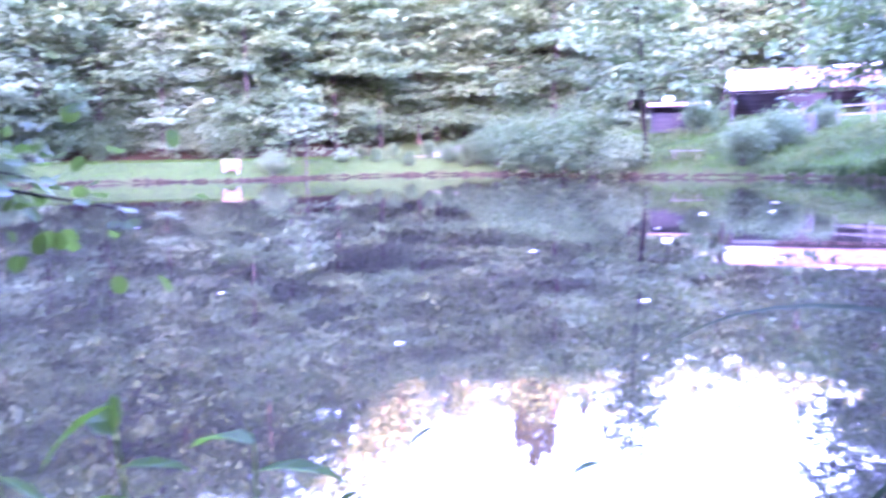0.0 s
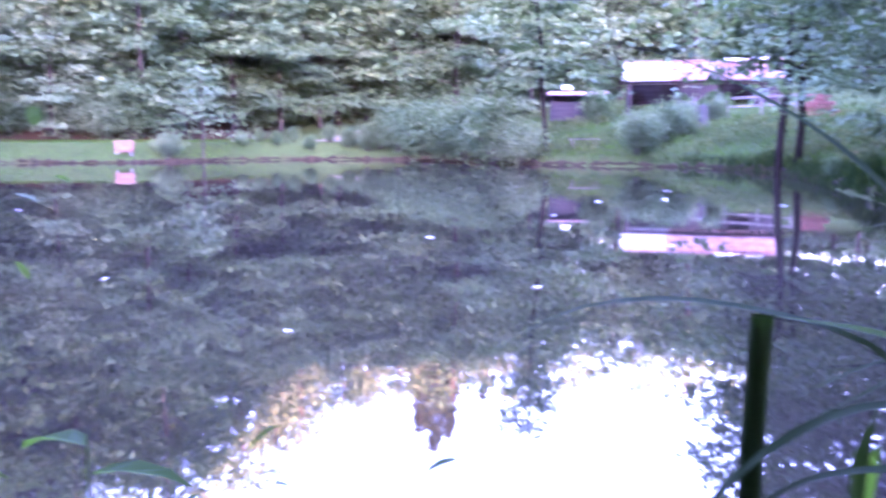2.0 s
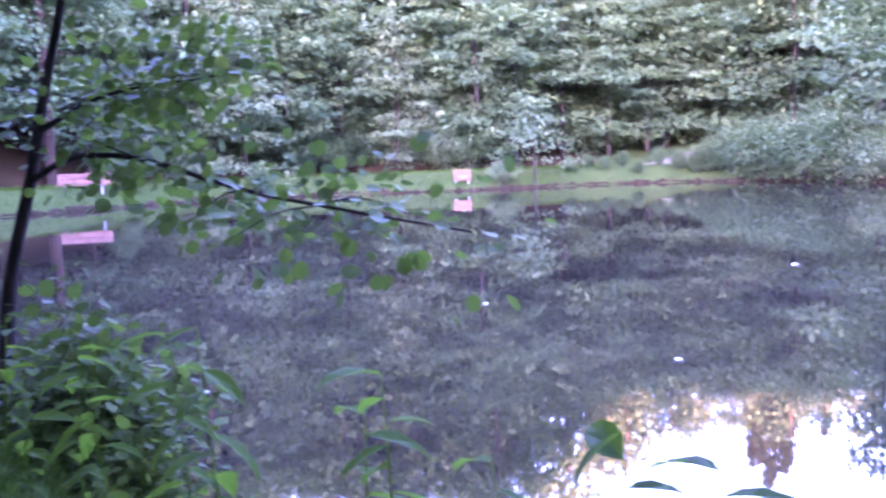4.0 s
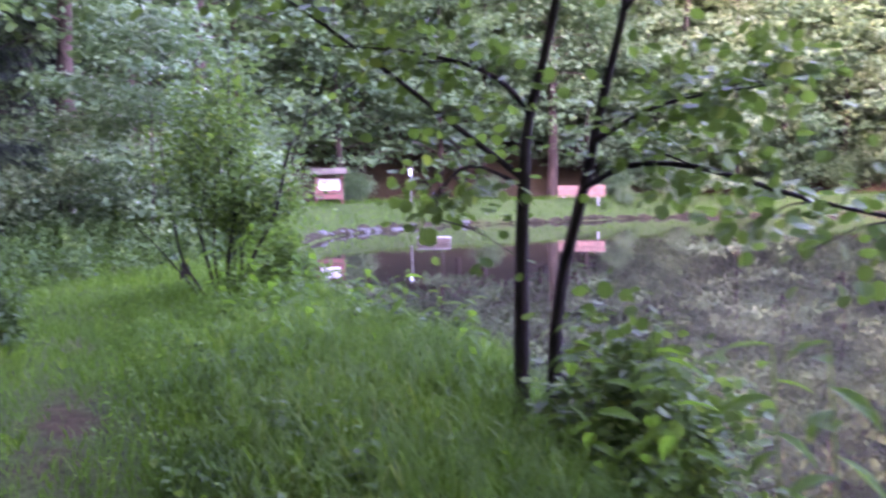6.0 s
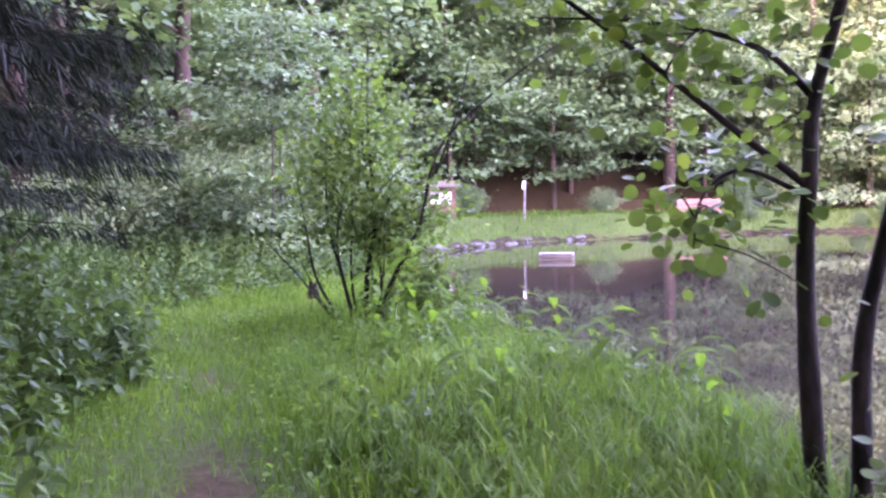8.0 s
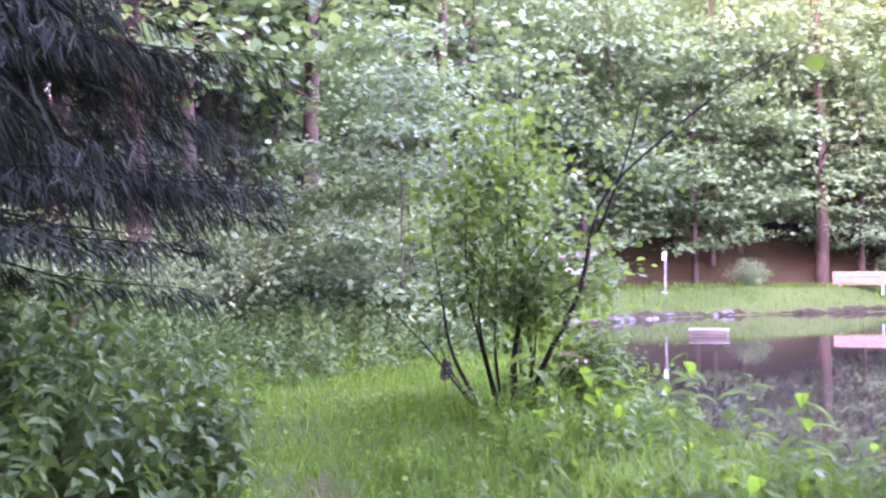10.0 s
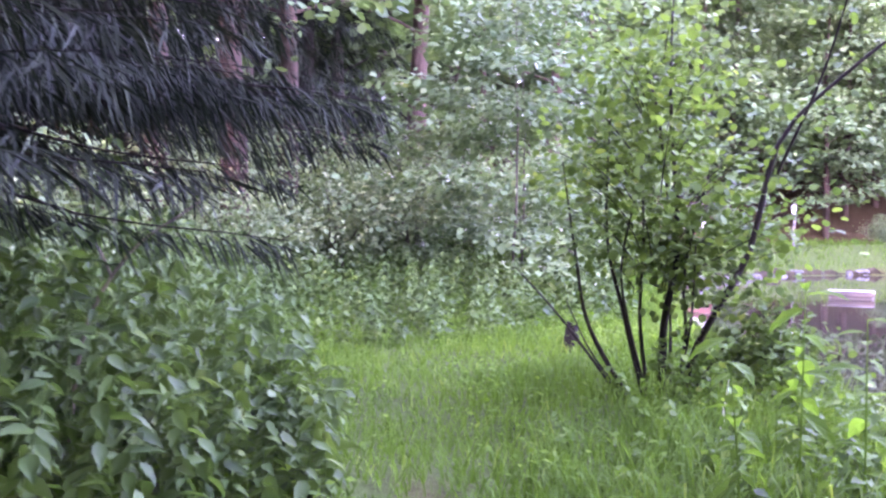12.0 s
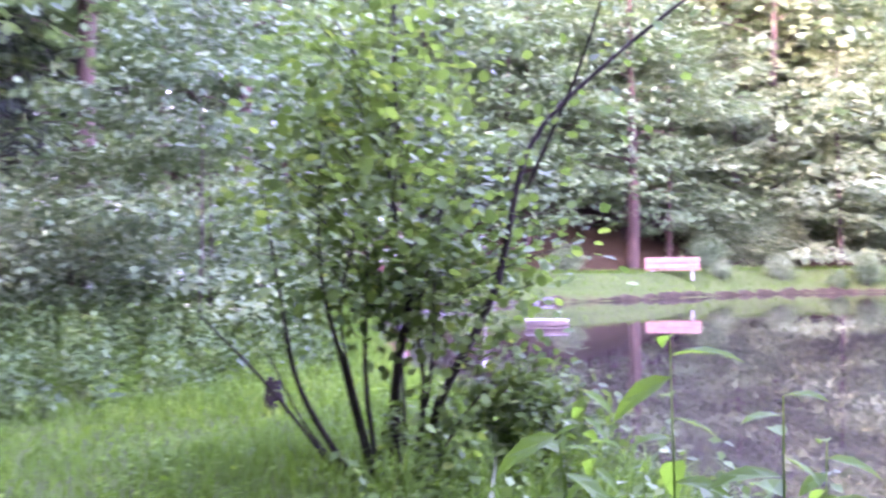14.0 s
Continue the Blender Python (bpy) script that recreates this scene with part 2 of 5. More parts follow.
ALDER = (np.array([(0, 0, 0), (0.28, 0.13, 0.03), (0.45, 0.42, 0.06), (0.40, 0.76, 0.04), (0.13, 0.98, -0.02), (0, 0.93, -0.03), (-0.13, 0.98, -0.02), (-0.40, 0.76, 0.04), (-0.45, 0.42, 0.06), (-0.28, 0.13, 0.03)]),
         [(0, 1, 2, 3, 4, 5), (0, 5, 6, 7, 8, 9)])
NARROW = (np.array([(0, 0, 0), (0.12, 0.4, 0.02), (0, 1, -0.05), (-0.12, 0.4, 0.02)]), [(0, 1, 2, 3)])


def leaf_cloud(places, along, up, sizes, shape):
    """Leaves at places, pointing along, facing up (all (N,3)), of the given lengths."""
    tmpl, faces = shape
    along = along / (np.linalg.norm(along, axis=1)[:, None] + 1e-9)
    side = np.cross(along, up)
    side /= np.linalg.norm(side, axis=1)[:, None] + 1e-9
    face_up = np.cross(side, along)
    k = len(tmpl)
    v = (places[:, None, :] + sizes[:, None, None] * (tmpl[None, :, 0:1] * side[:, None, :] + tmpl[None, :, 1:2] * along[:, None, :]
                                                      + tmpl[None, :, 2:3] * face_up[:, None, :]))
    base = (np.arange(len(places)) * k)[:, None]
    out = {}
    for f in faces:
        out.setdefault(len(f), []).append(base + np.array(f)[None, :])
    return v.reshape(-1, 3), [np.concatenate(a) for a in out.values()]


def random_units(rng, n):
    a = rng.normal(size=(n, 3))
    return a / np.linalg.norm(a, axis=1)[:, None]


def merge(clouds):
    v, f, c = [], {}, 0
    for vs, fs in clouds:
        v.append(vs)
        for a in fs:
            f.setdefault(a.shape[1], []).append(a + c)
        c += len(vs)
    return np.concatenate(v), [np.concatenate(a) for a in f.values()]


# ---- the lie of the land ----
WATER_Z = -0.2
SHORE = [(1.2, 0.8), (3, 1.2), (5.5, 4), (8, 8), (9.3, 11.5), (10.2, 14.5), (12.2, 19.5), (13.8, 25), (16, 33), (16.2, 37), (14.5, 41),
         (9.5, 43.5), (6, 49), (2.5, 53), (-4, 54), (-8, 50.5), (-12, 48), (-16, 49), (-19, 47), (-23.5, 43.5), (-25, 39), (-25.3, 34),
         (-27.5, 28.5), (-26.5, 24), (-24.5, 20), (-20.5, 15.5), (-15.5, 11.5), (-11.5, 8.8), (-8.8, 7.0), (-6, 5.6), (-4.2, 4.9),
         (-2.6, 3.7), (-1.2, 2.3), (0, 1.2)]


def rounded(poly, rounds=2):
    p = np.array(poly, dtype=float)
    for _ in range(rounds):
        q = np.roll(p, -1, axis=0)
        p = np.stack([0.75 * p + 0.25 * q, 0.25 * p + 0.75 * q], 1).reshape(-1, 2)
    return p


SHORE_LINE = rounded(SHORE)


def shore_distance(x, y):
    """Metres from the water's edge, minus inside the pond."""
    x, y = np.asarray(x, dtype=float), np.asarray(y, dtype=float)
    p = np.stack([x.ravel(), y.ravel()], -1)
    best, inside = np.full(len(p), 1e9), np.zeros(len(p), dtype=bool)
    a, b = SHORE_LINE, np.roll(SHORE_LINE, -1, axis=0)
    for i in range(len(a)):
        d = b[i] - a[i]
        u = np.clip(((p - a[i]) @ d) / (d @ d), 0, 1)
        best = np.minimum(best, np.hypot(*(p - a[i] - u[:, None] * d).T))
        cross = (a[i, 1] > p[:, 1]) != (b[i, 1] > p[:, 1])
        inside ^= cross & (p[:, 0] < (b[i, 0] - a[i, 0]) * (p[:, 1] - a[i, 1]) / (b[i, 1] - a[i, 1] + 1e-12) + a[i, 0])
    best = np.where(inside, -best, best)
    return best.reshape(x.shape)


def smooth_step(a, b, x):
    u = np.clip((x - a) / (b - a), 0, 1)
    return u * u * (3 - 2 * u)


def wave(x, y, scale, seed):
    r = np.random.RandomState(seed)
    out = 0
    for i in range(6):
        k, ph = r.normal(size=2) / scale, r.uniform(0, 6.28)
        out = out + np.sin(k[0] * x + k[1] * y + ph)
    return out / 3.0


def height(x, y):
    x, y = np.asarray(x, dtype=float), np.asarray(y, dtype=float)
    d = shore_distance(x, y)
    d2 = d + 0.15 * wave(x, y, 0.9, 3)
    dp = np.maximum(d2, 0)
    near_part = 1 - smooth_step(13, 22, np.hypot(x + 4, y - 2))
    bank_near = WATER_Z + 0.28 * smooth_step(0, 0.7, dp) - 0.06 * smooth_step(1, 3, dp)
    hut_side = smooth_step(0, 8, x) * smooth_step(8, 20, y)
    steep = 0.22 + 0.22 * smooth_step(-20, -26, x) * smooth_step(50, 42, y)
    bank_left = WATER_Z + 0.5 * np.minimum(dp, 2.0) + steep * np.maximum(dp - 5.0, 0) * smooth_step(-40, -5, y - 20)
    bank_hut = WATER_Z + 0.35 * smooth_step(0, 0.6, dp) + 0.18 * dp
    bank_far = bank_left * (1 - hut_side) + bank_hut * hut_side
    bank_far = np.where(bank_far > 10, 10 + 0.35 * (bank_far - 10), bank_far)
    bank_far = np.minimum(bank_far, 24)
    land = bank_near * near_part + bank_far * (1 - near_part) + 0.03 * wave(x, y, 0.6, 5) * smooth_step(0.2, 1.5, dp) + 0.1 * wave(x, y, 5.0, 9) * smooth_step(3, 12, dp)
    # unseen southern ridge, higher in the west, added to block the low sun
    land = land + (29.0 + 12.0 * smooth_step(-20, -32, x)) * smooth_step(-25, -85, y)
    bed = WATER_Z - 0.05 - 0.5 * smooth_step(0, 2.0, -d2)
    return np.where(d2 > 0, land, bed)


PATH_LINE = np.array([(3, -1.2), (0.5, -0.5), (-2.2, 0.35), (-4.6, 1.5), (-7.4, 3.0), (-11, 4.6), (-15, 6.4), (-20, 9.5), (-27, 16)])


def path_distance(x, y):
    p = np.stack([np.ravel(x), np.ravel(y)], -1)
    best = np.full(len(p), 1e9)
    for a, b in zip(PATH_LINE[:-1], PATH_LINE[1:]):
        d = b - a
        u = np.clip(((p - a) @ d) / (d @ d), 0, 1)
        best = np.minimum(best, np.hypot(*(p - a - u[:, None] * d).T))
    return best.reshape(np.shape(x))


def trodden(x, y):
    """How bare the path is trodden, 0 to 1."""
    bare = smooth_step(0.19, 0.06, path_distance(x, y) + 0.07 * wave(x, y, 0.22, 21))
    return bare * smooth_step(-0.6, 0.5, wave(x, y, 0.8, 22) + 0.3) * smooth_step(-8.8, -8.0, x)


def axis_steps(lo, hi, fine, far):
    mid = np.arange(lo, hi + fine, fine)
    grow, step, out = hi, fine, []
    while grow < far:
        step *= 1.25
        grow += step
        out.append(grow)
    back, step, low = lo, fine, []
    while back > -far:
        step *= 1.25
        back -= step
        low.append(back)
    return np.array(low[::-1] + list(mid) + out)


def build_ground():
    xs = np.concatenate([axis_steps(-34, 22, 0.55, 900)])
    ys = np.concatenate([axis_steps(-8, 62, 0.55, 900)])
    xs = np.unique(np.round(np.concatenate([xs, np.arange(-13, 4, 0.22)]), 3))
    ys = np.unique(np.round(np.concatenate([ys, np.arange(-1.5, 9, 0.22)]), 3))
    gx, gy = np.meshgrid(xs, ys)
    gz = height(gx, gy)
    d = shore_distance(gx, gy)
    soil = trodden(gx, gy)
    near_part = 1 - smooth_step(13, 22, np.hypot(gx + 4, gy - 2))
    hut_side = smooth_step(2, 9, gx) * smooth_step(8, 18, gy)
    wood = smooth_step(3.6, 5.0, d + 0.4 * wave(gx, gy, 1.5, 30)) * (1 - near_part) * (1 - hut_side)
    wood = wood * (1 - smooth_step(-6.0, -4.5, gx) * smooth_step(11, 9, gx) * smooth_step(43, 45, gy) * smooth_step(16, 12, d))
    edge = smooth_step(0.16, 0.04, np.abs(d - 0.05) + 0.1 * wave(gx, gy, 0.4, 31)) * (0.6 + 0.4 * near_part)
    soil = np.clip(np.maximum(np.maximum(soil, wood), edge), 0, 1)
    ny, nx = gx.shape
    idx = np.arange(nx * ny).reshape(ny, nx)
    faces = np.stack([idx[:-1, :-1], idx[:-1, 1:], idx[1:, 1:], idx[1:, :-1]], -1).reshape(-1, 4)
    ob = link_mesh("ground", np.stack([gx, gy, gz], -1).reshape(-1, 3), [faces], GROUND, None, True)
    att = ob.data.attributes.new("soil", "FLOAT", "POINT")
    att.data.foreach_set("value", soil.ravel().astype(np.float32))
    return tagged(ob, "grassy banks and brown forest floor round the pond", "ground", kind="structure")


build_ground()
wx = link_mesh("water", [(-33, -3, WATER_Z), (21, -3, WATER_Z), (21, 60, WATER_Z), (-33, 60, WATER_Z)], [np.array([[0, 1, 2, 3]])], WATER)
tagged(wx, "still murky brown pond water mirroring the trees", "water", kind="structure")


def z_at(x, y):
    return float(height(np.array([x]), np.array([y]))[0])


# ---- trees ----
def broadleaf_tree(name, seed, tall, spread, bare, leaves, size, leaf, bark, label, group="", lean=0.03, shape=ROUND, thick=None, split=False):
    """A trunk with rising limbs and flat sprays of leaves along them."""
    r = np.random.RandomState(seed)
    root = empty(name, (0, 0, -60), label, "tree", group)
    thick = thick or tall * 0.011
    spine = [(0, 0, -0.3)]
    for i in range(1, 9):
        spine.append((r.normal(0, lean * tall * 0.12) + spine[-1][0], r.normal(0, lean * tall * 0.12) + spine[-1][1], tall * 0.95 * i / 8))
    spine = curve_points(spine, 24)
    wood = Tubes(8)
    wood.add(spine, thick * 1.25, thick * 0.2, 0.06, r)
    limbs = Tubes(3)
    centres = []
    n_limbs = int(tall * 2.6)
    for i in range(n_limbs):
        u = bare + (0.98 - bare) * (i + r.uniform(0, 1)) / n_limbs
        start = spine[int(u * (len(spine) - 1))]
        a = i * 2.4 + r.uniform(-0.5, 0.5)
        prof = math.sin(math.pi * min(1, 0.28 + 0.72 * (u - bare) / (1 - bare))) ** 0.7
        reach = spread * prof * r.uniform(0.65, 1.1) + 0.25
        rise = reach * r.uniform(0.05, 0.55) * (0.4 + u)
        end = start + np.array([math.cos(a) * reach, math.sin(a) * reach, rise - reach * 0.12])
        middle = (start + end) / 2 + np.array([0, 0, reach * r.uniform(0.05, 0.2)])
        line = curve_points([start, middle, end], 6)
        if split:
            one = Tubes(5)
            one.add(line, thick * 0.32 * (1.1 - u), 0.008)
            one.link("limb", bark, root)
        else:
            limbs.add(line, thick * 0.32 * (1.1 - u), 0.008)
        for j in range(max(2, int(reach * 2.0))):
            c = line[min(len(line) - 1, int(len(line) * r.uniform(0.35, 1.0)))]
            centres.append((c + r.normal(0, 0.16 * reach + 0.12, 3) * np.array([1, 1, 0.5]), a))
    wood.take(limbs).link("trunk", bark, root)
    per = max(3, leaves // len(centres))
    pos, way = [], []
    for c, a in centres:
        rad = r.uniform(0.35, 0.75) * (0.5 + spread * 0.16)
        off = r.normal(size=(per, 3)) * np.array([rad, rad, rad * 0.24])
        pos.append(c + off)
        out = np.tile([math.cos(a), math.sin(a), -0.35], (per, 1)) + off * 0.9 + r.normal(0, 0.4, (per, 3))
        way.append(out)
    pos, way = np.concatenate(pos), np.concatenate(way)
    up = np.tile([0, 0, 1.0], (len(pos), 1)) + r.normal(0, 0.42, (len(pos), 3))
    v, f = leaf_cloud(pos, way, up, size * r.uniform(0.6, 1.3, len(pos)), shape)
    link_mesh("crown", v, f, leaf, root)
    return root


def spruce_tree(name, seed, tall, spread, low, step, label, group="", needle_len=0.45, per=26, shape=None, fan=6, fine=True):
    r = np.random.RandomState(seed)
    root = empty(name, (0, 0, -60), label, "tree", group)
    wood = Tubes(8)
    wood.add([(0, 0, -0.3), (0.03, 0.02, tall * 0.5), (0, 0, tall)], tall * 0.014, 0.015)
    limbs = Tubes(4 if fine else 3)
    pos, way, ups = [], [], []
    z = low
    while z < tall * 0.97:
        u = (z - low) / (tall - low)
        reach = spread * (1 - u) ** 0.8 + 0.15
        for k in range(fan):
            a = r.uniform(0, 6.28)
            rr = reach * r.uniform(0.75, 1.1)
            droop = rr * r.uniform(0.22, 0.6)
            out = np.array([math.cos(a), math.sin(a), 0])
            s = np.array([0, 0, z + r.uniform(-0.1, 0.1)])
            line = curve_points([s, s + out * rr * 0.5 + [0, 0, -droop * 0.6], s + out * rr + [0, 0, -droop * 0.75]], 8)
            limbs.add(line if fine else line[::3], 0.004 + 0.003 * rr, 0.002)
            t = r.uniform(0.1, 1.0, per)
            p = np.array([np.interp(t, np.linspace(0, 1, len(line)), line[:, i]) for i in range(3)]).T
            side = np.array([-math.sin(a), math.cos(a), 0])
            p = p + side * r.normal(0, 0.16 * rr * 0.6, (per, 1)) * (1.1 - t[:, None] * 0.7) + np.array([0, 0, -1]) * r.uniform(0, 0.06, (per, 1))
            w = out * 0.35 + side * r.normal(0, 0.35, (per, 1)) + np.array([0, 0, -0.9]) * r.uniform(0.1, 1.2, (per, 1))
            pos.append(p)
            way.append(w)
            ups.append(np.tile(out, (per, 1)) + r.normal(0, 0.5, (per, 3)))
        z += step * r.uniform(0.8, 1.2) * (1 + 0.07 * z)
    wood.take(limbs).link("trunk", BARK_DARK, root)
    pos, way, ups = np.concatenate(pos), np.concatenate(way), np.concatenate(ups)
    v, f = leaf_cloud(pos, way, ups, needle_len * r.uniform(0.5, 1.2, len(pos)), shape or RHOMB_THIN)
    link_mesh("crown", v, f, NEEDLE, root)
    return root


RHOMB_THIN = (np.array([(0, 0, 0), (0.10, 0.3, 0.02), (0.07, 0.7, 0.0), (0, 1, -0.05), (-0.07, 0.7, 0), (-0.10, 0.3, 0.02)]), [(0, 1, 2, 3), (0, 3, 4, 5)])


NEEDLE_STRIP = (np.array([(0, 0, 0), (0.03, 0.35, 0.01), (0, 1, -0.05), (-0.03, 0.35, 0.01)]), [(0, 1, 2, 3)])


def shrub(name, seed, tall, spread, stems, leaves, size, leaf, label, category="shrub", group="", shape=ROUND, bark=None, split=False):
    """Many stems from one foot with a ragged dome of leaves down to the ground."""
    r = np.random.RandomState(seed)
    root = empty(name, (0, 0, -60), label, category, group)
    wood = Tubes(5)
    pos, way = [], []
    for i in range(stems):
        a, tilt = r.uniform(0, 6.28), r.uniform(0.1, 1.0)
        out = np.array([math.cos(a), math.sin(a), 0])
        top = out * spread * tilt + np.array([0, 0, tall * r.uniform(0.55, 1.0) * (1.05 - 0.45 * tilt)])
        line = curve_points([(out * 0.12) - [0, 0, 0.1], out * spread * tilt * 0.35 + [0, 0, top[2] * 0.55], top], 10)
        if split:
            one = Tubes(5)
            one.add(line, 0.006 + tall * 0.003, 0.002)
            one.link("stem", bark or BARK_DARK, root)
        else:
            wood.add(line, 0.02 + tall * 0.004, 0.004)
        per = max(4, leaves // stems)
        t = r.uniform(0.15, 1.05, per) ** 0.7
        p = np.array([np.interp(t, np.linspace(0, 1, len(line)), line[:, k]) for k in range(3)]).T
        off = r.normal(size=(per, 3)) * np.array([1, 1, 0.7]) * spread * 0.20
        pos.append(p + off)
        way.append(off + out * 0.3 + r.normal(0, 0.25, (per, 3)) + [0, 0, -0.1])
    if not split:
        wood.link("branchwork", bark or BARK_GREY, root)
    pos, way = np.concatenate(pos), np.concatenate(way)
    pos[:, 2] = np.maximum(pos[:, 2], 0.03)
    up = np.tile([0, 0, 1.0], (len(pos), 1)) + r.normal(0, 0.4, (len(pos), 3))
    v, f = leaf_cloud(pos, way, up, size * r.uniform(0.6, 1.3, len(pos)), shape)
    link_mesh("foliage", v, f, leaf, root)
    return root


def plant_at(model, x, y, scale=1.0, turn=0.0, sink=0.05, stretch=1.0):
    m = pose(x, y, z_at(x, y) - sink, 0, 0, turn) @ Matrix.Diagonal((scale, scale, scale * stretch, 1))
    return copy_thing(model, m)


def clear_model(model):
    for o in (*model.children_recursive, model):
        bpy.data.objects.remove(o)


# ---- the woods ----
R = np.random.RandomState(11)
FAR_TREES = [
    broadleaf_tree("deciduous_tree", 1, 15, 3.8, 0.10, 3600, 0.44, LEAF_FAR, BARK_GREY, "tall green broadleaved tree in the wood round the pond", "woodland trees", shape=RHOMB),
    broadleaf_tree("deciduous_tree", 2, 13, 3.4, 0.06, 3600, 0.42, LEAF_PALE, BARK_GREY, "pale green broadleaved tree with low layered boughs", "woodland trees", shape=RHOMB),
    broadleaf_tree("deciduous_tree", 3, 16, 3.4, 0.14, 3600, 0.44, LEAF_FAR, BARK_GREY, "slender green broadleaved tree in the wood round the pond", "woodland trees", shape=RHOMB),
]
EDGE_TREES = [
    broadleaf_tree("deciduous_tree", 4, 12, 3.6, 0.05, 7800, 0.29, LEAF_PALE, BARK_GREY, "pale layered broadleaved tree at the edge of the wood", "trees at the wood's edge", shape=RHOMB),
    broadleaf_tree("deciduous_tree", 6, 13, 3.4, 0.09, 7600, 0.30, LEAF_FAR, BARK_GREY, "green layered broadleaved tree at the edge of the wood", "trees at the wood's edge", shape=RHOMB),
]
BARE_TREE = broadleaf_tree("deciduous_tree", 9, 14, 3.8, 0.13, 7600, 0.27, LEAF_FAR, BARK_PINE, "layered broadleaved tree with a bare lower trunk on the brown slope", "trees on the brown slope", shape=RHOMB, thick=0.13)
SPRUCE = spruce_tree("spruce_tree", 5, 19, 2.9, 1.2, 0.42, "dark green spruce standing in the wood", "woodland spruces", 0.85, 22, NARROW, fine=False)
SPIRE = spruce_tree("spruce_tree", 10, 19, 2.3, 3.0, 0.22, "tall narrow spruce rising over the far wood", "spruces over the far wood", 0.55, 60, RHOMB_THIN, 9, fine=False)
SPRUCE_NEAR = spruce_tree("spruce_tree", 8, 18, 2.7, 0.9, 0.36, "dark spruce with drooping boughs beyond the meadow", "spruces beyond the meadow", 0.42, 60, NEEDLE_STRIP, 7, fine=False)
PINE = broadleaf_tree("pine_tree", 7, 17, 2.6, 0.50, 2200, 0.46, LEAF_FAR, BARK_PINE, "tall pine with a bare reddish trunk", "woodland pines", lean=0.02, shape=RHOMB)
placed = []


def far_enough(x, y, gap):
    return all((x - a) ** 2 + (y - b) ** 2 > gap * gap for a, b in placed)


def scatter(models, count, box, keep, gap, scale=(0.85, 1.2), weights=None):
    """Trees at random inside box where keep(x, y, shore distance) holds."""
    done, tries = 0, 0
    while done < count and tries < count * 60:
        tries += 1
        x, y = R.uniform(box[0], box[2]), R.uniform(box[1], box[3])
        d = float(shore_distance(np.array([x]), np.array([y]))[0])
        if not keep(x, y, d) or not far_enough(x, y, gap):
            continue
        placed.append((x, y))
        plant_at(models[R.choice(len(models), p=weights)], x, y, R.uniform(*scale), R.uniform(0, 360))
        done += 1


def far_wood(x, y, d):
    return not (-9.5 < x < 5.5 and y > 40 and d < 8) and 5.5 < d < 26 and not (x > 1 and y > 38 and d < 20) and not (x > 3 and d < 16) and y > 18 and not (abs(x + 29.9) < 2.5 and abs(y - 39.4) < 2.5)


# the first rank, over the far bank
scatter(EDGE_TREES, 26, (-46, 28, 6, 72), lambda x, y, d: 4.5 < d < 8 and far_wood(x, y, max(d, 5.6)) and not (x < -23 and y < 46), 3.0, (0.8, 1.1), [0.6, 0.4])
# tall bare trunks over the brown slope behind the bench
scatter([BARE_TREE], 22, (-44, 22, -24, 48), lambda x, y, d: 5.5 < d < 14 and not (abs(x + 29.9) < 2.5 and abs(y - 39.4) < 2.5), 2.4, (0.85, 1.15))
# a closed rank behind the handrail
for k in range(11):
    x, y = -11.5 + 2.0 * k + R.uniform(-0.5, 0.5), (63.5 if k % 2 else 65.5) - 0.35 * max(0, 2.0 * k - 14)
    placed.append((x, y))
    plant_at(EDGE_TREES[k % 2], x, y, R.uniform(1.0, 1.2), R.uniform(0, 360))
for x, y, s in ((-7.4, 60.4, 0.95), (-4.6, 61.2, 1.0), (-2.2, 62.4, 0.95), (0.8, 64.6, 0.9)):
    placed.append((x, y))
    plant_at(EDGE_TREES[1], x, y, s, R.uniform(0, 360))
# a dense low rank behind the hut
for k in range(11):
    x, y = 8.5 + 2.1 * k + R.uniform(-0.4, 0.4), 67.5 + 1.8 * (k % 2)
    placed.append((x, y))
    plant_at(EDGE_TREES[1 - k % 2], x, y, R.uniform(0.88, 1.02), R.uniform(0, 360))
# closing ranks on the slope behind them
for k in range(18):
    x, y = -36 + 2.7 * k + R.uniform(-0.6, 0.6), 71.5 + 2.5 * (k % 2)
    placed.append((x, y))
    plant_at(FAR_TREES[(0, 2, 1)[k % 3]], x, y, R.uniform(1.35, 1.55) if x < -6 else R.uniform(1.0, 1.2), R.uniform(0, 360))
for k in range(13):
    x, y = 7 + 2.6 * k + R.uniform(-0.6, 0.6), 64.5 + 2.5 * (k % 2) - 0.25 * k
    placed.append((x, y))
    plant_at(FAR_TREES[(0, 1, 2)[k % 3]], x, y, R.uniform(0.86, 1.02) if x < 26 else R.uniform(0.85, 1.0), R.uniform(0, 360))
# tall trees on the northern slope
scatter(FAR_TREES + [SPRUCE], 26, (-40, 52, -6, 82), lambda x, y, d: d > 9, 3.0, (1.1, 1.4), [0.4, 0.1, 0.3, 0.2])
scatter([FAR_TREES[0], FAR_TREES[2], SPRUCE], 20, (-40, 50, -9, 68), lambda x, y, d: d > 6, 2.6, (1.3, 1.55), [0.4, 0.4, 0.2])
scatter(FAR_TREES + [SPRUCE, PINE], 30, (-64, 20, -10, 70), lambda x, y, d: far_wood(x, y, d), 3.4, (0.95, 1.3), [0.34, 0.14, 0.22, 0.16, 0.14])
